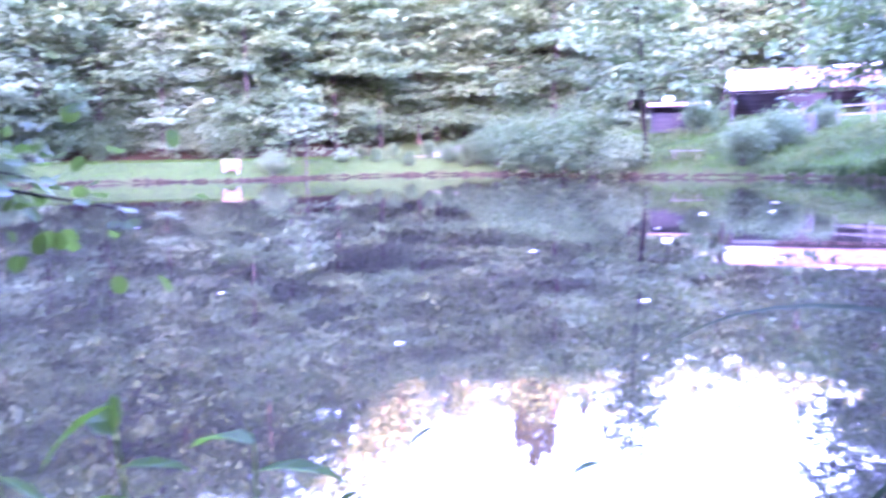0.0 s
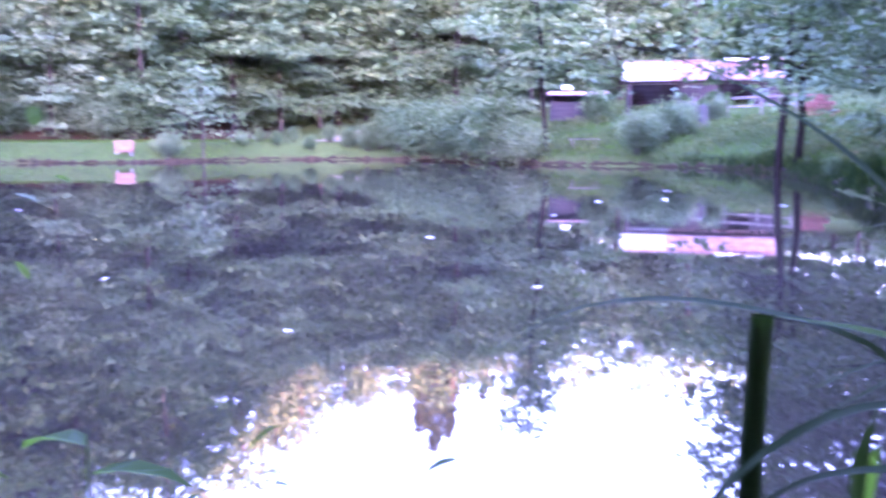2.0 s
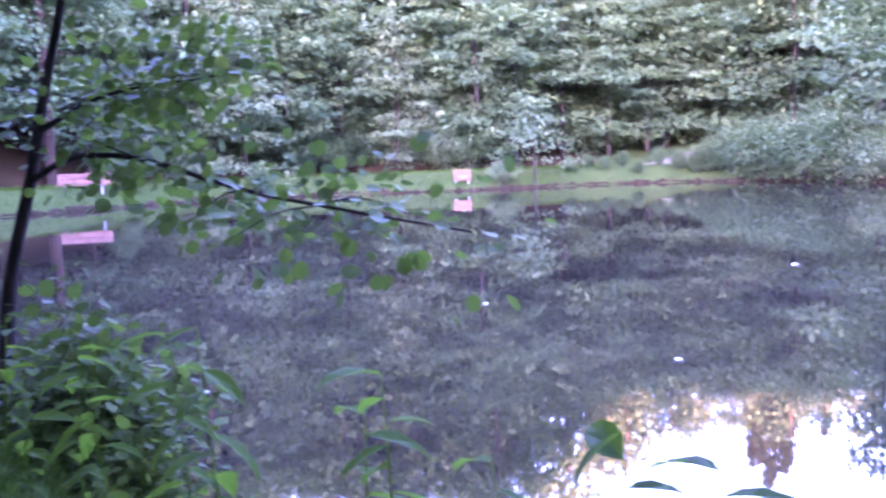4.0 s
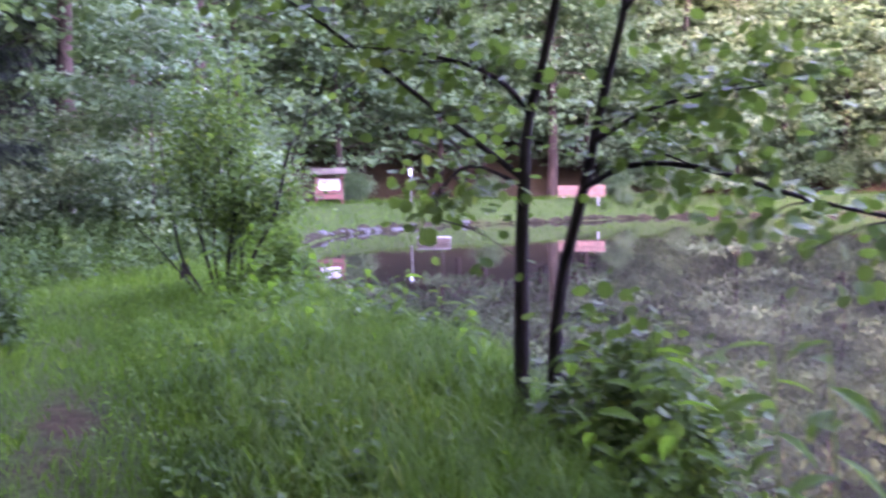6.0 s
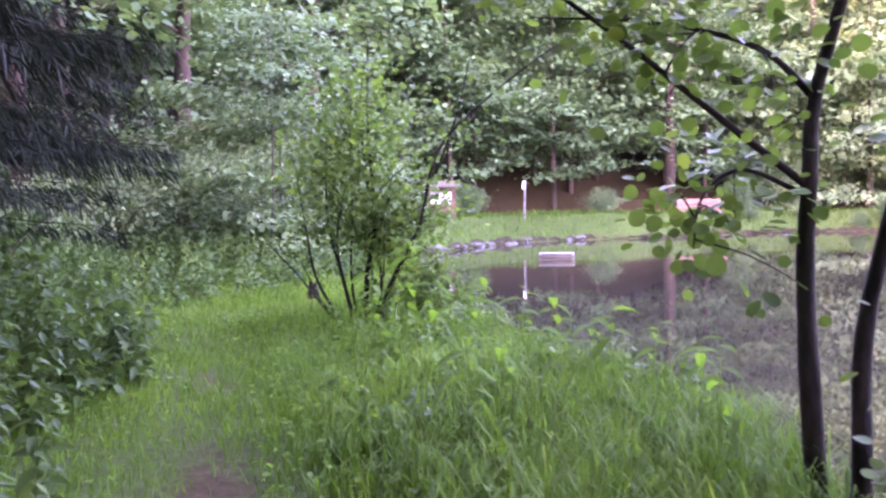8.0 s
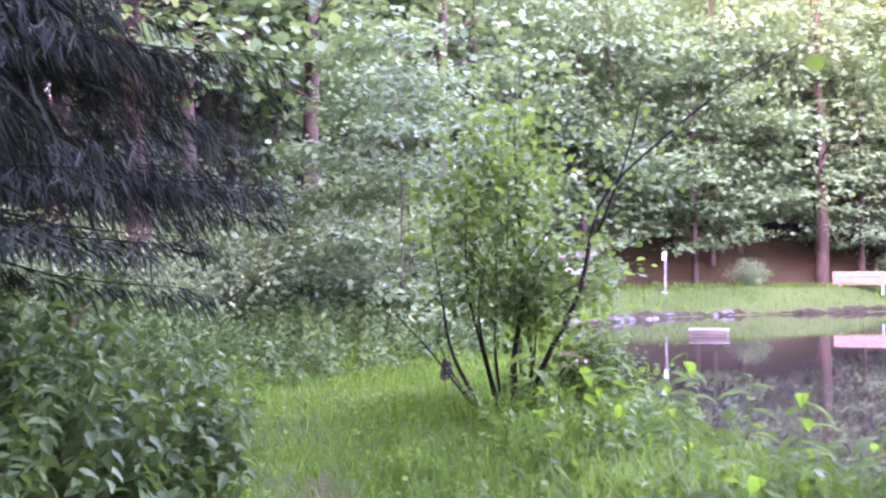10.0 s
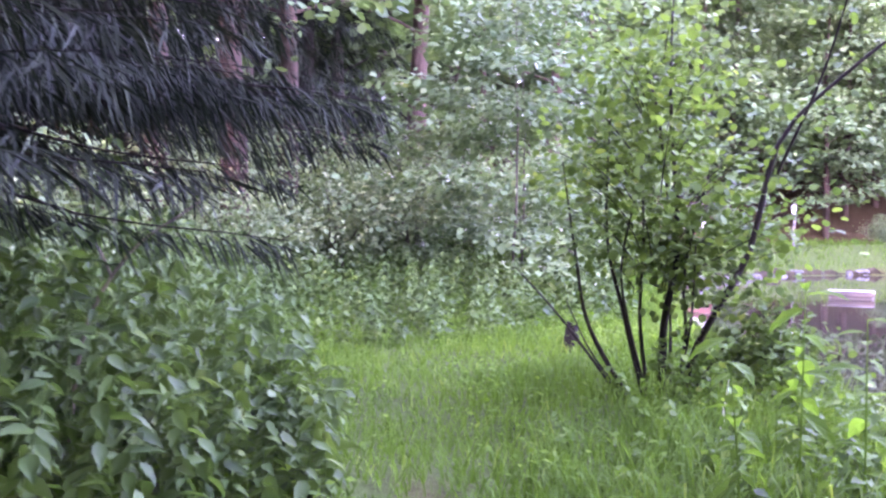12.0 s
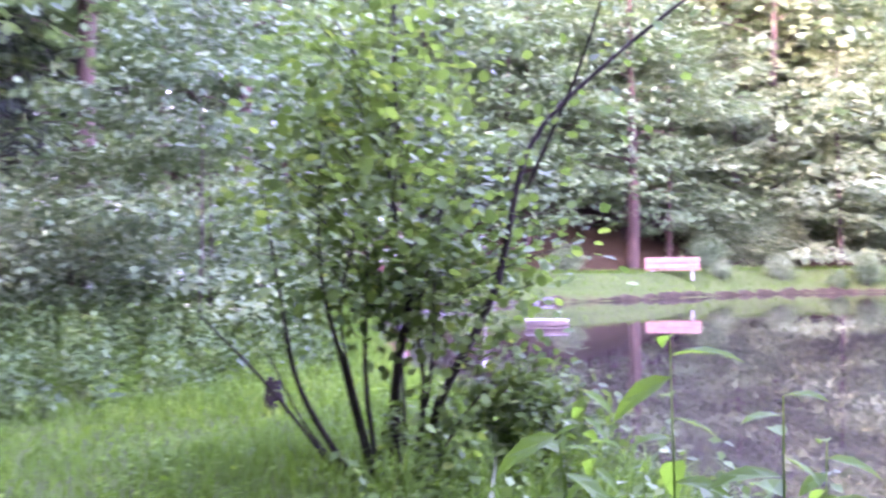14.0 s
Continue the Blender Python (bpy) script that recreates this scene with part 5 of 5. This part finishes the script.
def reeds():
    ob = empty("reed_clump", (1.5, 0.6, z_at(1.5, 0.6)), "clump of broad-bladed green reeds at the water's edge", "reeds")
    # the thick folded blade, shaped as a round stalk
    t = Tubes(9)
    t.add(np.array([(1.345, 0.72, 0.0), (1.36, 0.735, 0.6), (1.372, 0.745, 1.0), (1.379, 0.75, 1.128)]) - np.array(ob.location), 0.014, 0.0125)
    t.link("cut_stalk", REED, ob, "thick reed blade folded at the top")
    blades = [
        ([(1.60, 0.52, 0.1), (1.59, 0.56, 0.9), (1.573, 0.615, 1.129), (1.548, 0.691, 1.21), (1.47, 0.792, 1.32), (1.36, 0.875, 1.401), (1.246, 0.954, 1.447)], 0.024),
        ([(1.55, 0.52, 0.2), (1.56, 0.56, 0.85), (1.50, 0.66, 1.08), (1.36, 0.78, 1.135), (1.20, 0.86, 1.12), (1.06, 0.92, 1.03)], 0.020),
        ([(1.66, 0.50, 0.1), (1.66, 0.55, 0.9), (1.58, 0.60, 1.04), (1.45, 0.66, 1.05), (1.33, 0.70, 0.96), (1.24, 0.73, 0.80)], 0.020),
        ([(1.64, 0.46, 0.1), (1.62, 0.50, 0.85), (1.55, 0.58, 0.985), (1.42, 0.66, 0.98), (1.31, 0.70, 0.90)], 0.018),
        ([(1.40, 0.44, 0.3), (1.43, 0.47, 0.85), (1.49, 0.50, 1.05), (1.56, 0.52, 1.13), (1.66, 0.52, 1.12)], 0.021),
        ([(1.52, 0.62, 0.2), (1.47, 0.66, 0.75), (1.46, 0.68, 0.95), (1.49, 0.70, 1.04)], 0.020),
        ([(1.58, 0.60, 0.2), (1.52, 0.64, 0.7), (1.50, 0.64, 0.86), (1.56, 0.62, 0.98)], 0.020),
        ([(1.70, 0.60, 0.1), (1.70, 0.66, 0.9), (1.62, 0.75, 1.2), (1.55, 0.83, 1.22), (1.48, 0.9, 1.16)], 0.022),
        ([(1.62, 0.50, 0.1), (1.60, 0.54, 0.75), (1.50, 0.60, 0.86), (1.40, 0.64, 0.80)], 0.018),
        ([(1.30, 0.70, 0.2), (1.27, 0.74, 0.7), (1.25, 0.78, 0.95)], 0.010),
        ([(1.75, 0.5, 0.1), (1.72, 0.52, 0.8), (1.60, 0.55, 0.95), (1.47, 0.58, 0.9)], 0.02),
        ([(1.68, 0.48, 0.1), (1.66, 0.5, 0.7), (1.56, 0.53, 0.8), (1.44, 0.56, 0.76)], 0.018),
        ([(1.92, 0.78, 0.0), (1.88, 0.82, 0.8), (1.74, 0.92, 1.02), (1.56, 1.0, 0.93)], 0.022),
        ([(1.95, 0.8, 0.0), (1.93, 0.85, 0.7), (1.86, 0.95, 0.95), (1.72, 1.05, 1.0), (1.58, 1.12, 0.92)], 0.02),
        ([(1.85, 0.9, 0.0), (1.84, 0.92, 0.6), (1.80, 0.95, 0.98)], 0.024),
        ([(1.7, 0.85, 0.0), (1.68, 0.9, 0.6), (1.72, 0.95, 0.9)], 0.022),
        ([(2.0, 0.7, 0.0), (1.98, 0.75, 0.9), (1.9, 0.85, 1.2), (1.76, 0.95, 1.25)], 0.022),
        ([(1.78, 0.62, 0.1), (1.76, 0.66, 0.9), (1.68, 0.72, 1.06), (1.58, 0.76, 1.0)], 0.02),
    ]
    for pts, w in blades:
        reed_blade(ob, pts, w)
    reed_blade(ob, [(1.62, 0.42, 0.2), (1.64, 0.48, 0.85), (1.60, 0.58, 1.06), (1.50, 0.68, 1.115), (1.37, 0.76, 1.13)], 0.032, "blade", "bright green blade", LEAF_BALSAM)
    reed_blade(ob, [(1.47, 0.66, 0.2), (1.46, 0.68, 0.75), (1.475, 0.69, 0.95), (1.49, 0.69, 1.0)], 0.022, "blade", "bright green blade", LEAF_BALSAM)
    return ob


reeds()
for i, (bx, by, top) in enumerate(((1.48, 1.18, 0.76), (1.58, 1.22, 0.80), (1.68, 1.14, 0.78), (1.78, 1.10, 0.80), (1.86, 1.20, 0.74), (1.62, 1.32, 0.70), (1.72, 1.28, 0.72), (1.92, 1.06, 0.84))):
    ob = shrub("bramble_shoot", 320 + i, top + 0.15, 0.11, 3, 26, 0.06, LEAF_BALSAM, "small leafy bramble shoot among the reeds", "plant", "shoots among the reeds")
    ob.matrix_basis = pose(bx, by, z_at(bx, by), 0, 0, i * 60)


# ---- ground cover ----
G = np.random.RandomState(91)


def blades(x, y, tall, wide, r, lean=0.35):
    """Bent grass blades as arrays of triangles and quads."""
    n = len(x)
    z = height(x, y)
    a = r.uniform(0, 6.28, n)
    b = r.uniform(0, 6.28, n)
    bend = tall * lean * r.uniform(0.2, 1.4, n)
    sx, sy = np.cos(a) * wide, np.sin(a) * wide
    dx, dy = np.cos(b) * bend, np.sin(b) * bend
    base = np.stack([x, y, z - 0.02], -1)
    side = np.stack([sx, sy, 0 * sx], -1)
    mid = base + np.stack([dx * 0.35, dy * 0.35, tall * 0.6], -1)
    tip = base + np.stack([dx, dy, tall * 0.98 - bend * 0.3], -1)
    v = np.stack([base - side, base + side, mid + side * 0.8, mid - side * 0.8, tip], 1).reshape(-1, 3)
    k = (np.arange(n) * 5)[:, None]
    return v, [k + np.array([[0, 1, 2, 3]]), k + np.array([[3, 2, 4]])]


def south_of_path(x, y):
    """Positive on the wood's side of the path."""
    return np.interp(-x, -PATH_LINE[:, 0], PATH_LINE[:, 1]) - y


def meadow():
    n = 330000
    x, y = G.uniform(-25, 4, n), G.uniform(-3, 17, n)
    d, pd, so = shore_distance(x, y), path_distance(x, y), south_of_path(x, y)
    dist = np.hypot(x + 5, y - 2.5)
    keep = (d > 0.02) & (so < 3.5) & (G.uniform(0, 1, n) < np.clip(1.15 - dist / 26, 0.15, 1))
    keep &= G.uniform(0, 1, n) > 0.96 * trodden(x, y)
    x, y, d, pd, so = x[keep], y[keep], d[keep], pd[keep], so[keep]
    tall = (0.13 + 0.13 * smooth_step(0.15, 1.2, pd)) * G.uniform(0.5, 1.25, len(x)) * (1 + 0.35 * wave(x, y, 0.8, 44))
    tall = tall * np.where((so < 0) & (x > -8.5), 1.35, 1.0)
    v, f = blades(x, y, np.clip(tall, 0.05, 0.8), G.uniform(0.0025, 0.0055, len(x)) * (1 + np.hypot(x + 5, y - 2.5) / 12), G, 0.85)
    tagged(link_mesh("meadow_grass", v, f, GRASS), "lush long green grass beside the trodden path", "grass", kind="stuff")


def far_grass():
    n = 120000
    x, y = G.uniform(-34, 27, n), G.uniform(8, 60, n)
    d = shore_distance(x, y)
    hut_side = (x > 3) & (y > 8)
    keep = (d > 0.25) & ~((x > -4.5) & (x < 9) & (y > 44)) & ((d < 4.8) | (hut_side & (d < 15))) & (np.hypot(x + 5, y - 3) > 14)
    x, y, hs = x[keep], y[keep], hut_side[keep]
    tall = np.where(hs, G.uniform(0.10, 0.30, len(x)), G.uniform(0.10, 0.30, len(x))) * (1 + 0.3 * wave(x, y, 1.5, 45))
    v, f = blades(x, y, np.clip(tall, 0.05, 1.1), G.uniform(0.009, 0.02, len(x)), G)
    tagged(link_mesh("bank_grass", v, f, GRASS), "bright long grass on the far banks", "grass", kind="stuff")


def slope_weeds():
    """Rough pale weeds and seed heads on the slope before the hut, dark sedge along its shore."""
    x, y = G.uniform(9, 27, 9000), G.uniform(20, 56, 9000)
    d = shore_distance(x, y)
    ok = (d > 0.4) & (d < 14) & (wave(x, y, 1.6, 52) > -0.1)
    x, y = x[ok][:2600], y[ok][:2600]
    n = 14
    tall = np.repeat(G.uniform(0.25, 0.7, len(x)), n)
    px, py = np.repeat(x, n) + G.normal(0, 0.14, len(x) * n), np.repeat(y, n) + G.normal(0, 0.14, len(x) * n)
    u = G.uniform(0.25, 1.0, len(px))
    p = np.stack([px, py, height(px, py) + tall * u], -1)
    v, f = leaf_cloud(p, random_units(G, len(p)) * [1, 1, 0.5] + [0, 0, 0.35], np.tile([0, 0, 1.0], (len(p), 1)) + G.normal(0, 0.5, (len(p), 3)), G.uniform(0.06, 0.15, len(p)), RHOMB)
    tagged(link_mesh("slope_weeds", v, f, DRY_WEED), "rough pale weeds and dry seed heads on the slope before the hut", "weeds", kind="stuff")
    x, y = G.uniform(10, 17.5, 60000), G.uniform(11, 42, 60000)
    d = shore_distance(x, y)
    ok = (d > -0.12) & (d < 0.55)
    x, y = x[ok][:9000], y[ok][:9000]
    v, f = blades(x, y, G.uniform(0.25, 0.8, len(x)) * (0.7 + 0.5 * np.clip(wave(x, y, 0.8, 53), -0.8, 1)), G.uniform(0.01, 0.02, len(x)), G, 0.6)
    tagged(link_mesh("shore_sedge", v, f, REED), "dark green sedge along the water's edge", "sedge", kind="stuff")


NETTLE = (np.array([(0, 0, 0), (0, 0.5, -0.03), (0, 1, -0.14), (0.22, 0.16, 0.05), (0.25, 0.42, 0.06), (0.11, 0.78, 0.0), (-0.22, 0.16, 0.05), (-0.25, 0.42, 0.06), (-0.11, 0.78, 0.0)]),
          [(0, 3, 4, 1), (1, 4, 5, 2), (0, 1, 7, 6), (1, 2, 8, 7)])


def undergrowth():
    """Nettles and other herbs between the path and the wood, and on the bank."""
    clouds, stalks = {1: [], -1: []}, Tubes(3)
    spots = []
    for count, x0, x1, side in ((1500, -27, -2.5, 1), (520, -10.2, -6.0, 1), (230, -9.5, 0.3, -1), (760, -22, -12.8, 0)):
        x, y = G.uniform(x0, x1, 30000), G.uniform(-2.5, 16, 30000)
        so, pd, d = south_of_path(x, y), path_distance(x, y), shore_distance(x, y)
        if side == 0:
            # the meadow's end
            ok = (d > 1.0) & (pd < 3.0 + 0.05 * (-x - 13)) & (x < -13.6 + 0.5 * wave(x, y, 0.9, 49))
            tall = 0.55 + 0.25 * smooth_step(-13, -16, x)
        elif side > 0:
            edge = 0.75 + 0.3 * np.sin(x * 1.7) + np.where(x < -9, 0.5, 0)
            ok = (so > 0) & (pd > edge) & (pd < edge + 3.2)
            tall = 0.66 + 0.5 * np.clip((pd - edge) / 0.9, 0, 1) + 0.28 * smooth_step(0.3, 0.9, pd - edge) * smooth_step(-12, -9.5, x) * smooth_step(-4.5, -6, x)
        else:
            edge = 0.75 + 0.2 * np.sin(x * 2.3)
            ok = (so < 0) & (pd > edge) & (d > 0.05) & ((x > -8.6) | (pd > 1.6)) & ~((x > -4.4) & (pd > 1.35))
            tall = 0.24 + 0.22 * np.clip((pd - edge) / 1.2, 0, 1)
        k = np.nonzero(ok)[0][:count]
        spots += [(a, b, c, side or 1) for a, b, c in zip(x[k], y[k], tall[k])]
    for x, y, s, side in spots:
        tall = s * G.uniform(0.6, 1.15)
        z = z_at(x, y)
        n = 22
        u = np.repeat(np.linspace(0.2, 1, n // 2), 2)
        a = np.repeat(np.arange(n // 2) * 1.57 + G.uniform(0, 6), 2) + np.tile([0, math.pi], n // 2) + G.normal(0, 0.3, n)
        lx, ly = G.normal(0, 0.08, 2)
        p = np.stack([x + lx * u * u, y + ly * u * u, z + tall * u], -1)
        w = np.stack([np.cos(a), np.sin(a), G.uniform(-1.1, 0.15, n)], -1)
        up = np.tile([0, 0, 1.0], (n, 1)) + G.normal(0, 0.4, (n, 3))
        clouds[side].append(leaf_cloud(p, w, up, G.uniform(0.07, 0.14, n) * (1.25 - 0.5 * u) * (1.0 if s > 0.56 else 0.7), NETTLE if s > 0.6 else RHOMB))
        stalks.add(np.array([(x, y, z - 0.05), (x + lx * 0.25, y + ly * 0.25, z + tall * 0.5), (x + lx, y + ly, z + tall)]), 0.004, 0.002)
    ob = link_mesh("undergrowth", *merge(clouds[1]), LEAF_HERB)
    tagged(ob, "waist-high nettles and herbs beside the path", "undergrowth", kind="stuff")
    stalks.link("herb_stalk_mass", LEAF_HERB, ob)
    tagged(link_mesh("bank_herbs", *merge(clouds[-1]), LEAF_BANK), "knee-high green herbs between the path and the water", "undergrowth", kind="stuff")


def broad_weeds():
    """Low broad leaves scattered through the grass."""
    n = 30000
    x, y = G.uniform(-16, 2, n), G.uniform(-2, 8, n)
    keep = (shore_distance(x, y) > 0.1) & (path_distance(x, y) > 0.2) & (south_of_path(x, y) < 2) & (wave(x, y, 0.35, 47) + G.normal(0, 0.3, n) > 0.1)
    x, y = x[keep], y[keep]
    p = np.stack([x, y, height(x, y) + G.uniform(0.05, 0.3, len(x))], -1)
    a = G.uniform(0, 6.28, len(x))
    v, f = leaf_cloud(p, np.stack([np.cos(a), np.sin(a), G.uniform(-0.3, 0.4, len(x))], -1), np.tile([0, 0, 1.0], (len(x), 1)) + G.normal(0, 0.4, (len(x), 3)),
                      G.uniform(0.025, 0.06, len(x)), RHOMB)
    tagged(link_mesh("low_weeds", v, f, LEAF_BALSAM), "low broad-leaved weeds among the grass", "weeds", kind="stuff")


def bank_tufts():
    """Long arching grass in tufts between the path and the water."""
    cx, cy = G.uniform(-9.2, 1.0, 1900), G.uniform(-0.5, 6.0, 1900)
    d, pd, so = shore_distance(cx, cy), path_distance(cx, cy), south_of_path(cx, cy)
    ok = (d > 0.1) & (so < 0) & (pd > 0.5) & ((cx > -6.6) | (G.uniform(0, 1, 1900) < 0.25))
    cx, cy, pd = cx[ok], cy[ok], pd[ok]
    per = 34
    n = len(cx) * per
    a = G.uniform(0, 6.28, n)
    tall = np.repeat((0.20 + 0.20 * smooth_step(0.4, 1.4, pd)) * G.uniform(0.6, 1.25, len(cx)), per) * G.uniform(0.55, 1.1, n)
    x, y = np.repeat(cx, per) + G.normal(0, 0.06, n), np.repeat(cy, per) + G.normal(0, 0.06, n)
    out = tall * G.uniform(0.15, 0.95, n)
    way = np.stack([np.cos(a), np.sin(a), 0 * a], -1)
    side = np.stack([-np.sin(a), np.cos(a), 0 * a], -1) * G.uniform(0.003, 0.006, n)[:, None]
    base = np.stack([x, y, height(x, y) - 0.02], -1)
    up = np.array([0, 0, 1.0])
    p1 = base + way * (out * 0.18)[:, None] + up * (tall * 0.55)[:, None]
    p2 = base + way * (out * 0.55)[:, None] + up * (tall * 0.88)[:, None]
    p3 = base + way * out[:, None] + up * (tall * 0.88 - out * 0.28)[:, None]
    v = np.stack([base - side, base + side, p1 - side, p1 + side, p2 - side * 0.8, p2 + side * 0.8, p3], 1).reshape(-1, 3)
    k = (np.arange(n) * 7)[:, None]
    f = [np.concatenate([k + np.array([[0, 1, 3, 2]]), k + np.array([[2, 3, 5, 4]])]), k + np.array([[4, 5, 6]])]
    tagged(link_mesh("long_grass", v, f, GRASS), "long arching green grass in tufts on the near bank", "grass", kind="stuff")


meadow()
bank_tufts()
far_grass()
slope_weeds()
undergrowth()
broad_weeds()

# drifting leaves and petals on the water
for i, (fx, fy, s) in enumerate(((2.6, 8.9, 0.10), (4.4, 17.0, 0.12), (6.1, 20.5, 0.16), (7.6, 21.0, 0.16), (8.6, 24.0, 0.2), (0.3, 7.0, 0.07), (-1.8, 9.8, 0.08), (1.9, 13.5, 0.12), (5.0, 12.3, 0.1), (9.5, 19, 0.15), (-6.0, 19.0, 0.12), (-3.0, 5.6, 0.05))):
    tmpl, faces = ROUND
    me = bpy.data.meshes.new("floating_leaf")
    me.from_pydata([tuple(Vector(v) * s * 1.2 + Vector((0, 0, 0.004))) for v in tmpl], [], faces)
    me.materials.append(BLOSSOM)
    o = new("floating_leaf", me)
    o.matrix_basis = pose(fx, fy, WATER_Z + 0.003, 0, 0, i * 67)
    tagged(o, "pale leaf floating on the water", "leaf", "leaves on the water")


# ---- odd things along the path ----
snag = empty("dead_branch", (-8.5, 1.75, z_at(-8.5, 1.75)), "pale broken dead branch sticking out of the nettles", "branch")
t = Tubes(6)
t.add(curve_points([(0, 0, -0.1), (0.10, 0.06, 0.75), (0.25, 0.22, 1.15), (0.52, 0.46, 1.38)], 12), 0.010, 0.005, 0.08, np.random.RandomState(5))
t.link("bough", TWIG, snag)
t = Tubes(5)
t.add(curve_points([(0.2, 0.17, 1.07), (0.30, 0.1, 1.2), (0.42, 0.05, 1.22)], 6), 0.007, 0.003)
t.link("side_twig", TWIG, snag)

stump = empty("tree_stump", (-12.0, 6.85, z_at(-12.0, 6.85)), "small dark rotten tree stump in the grass", "stump")
bm = bmesh.new()
bmesh.ops.create_cone(bm, cap_ends=True, segments=14, radius1=0.11, radius2=0.05, depth=0.34)
for v in bm.verts:
    v.co *= 1 + 0.35 * noise.noise(v.co * 9.0)
bmesh.ops.translate(bm, vec=(0, 0, 0.12), verts=bm.verts)
part("stump", bm, BARK_DARK, stump)

stalk = empty("pale_reed", (-8.3, 5.3, z_at(-8.3, 5.3)), "pale dry reed blade standing in the grass", "reed")
v = np.array([(-0.012, 0, 0), (0.012, 0, 0), (0.018, 0.02, 0.2), (-0.006, 0.02, 0.2), (0.03, 0.03, 0.38)])
link_mesh("blade", v, [np.array([[0, 1, 2, 3]]), np.array([[3, 2, 4]])], BLOSSOM, stalk)
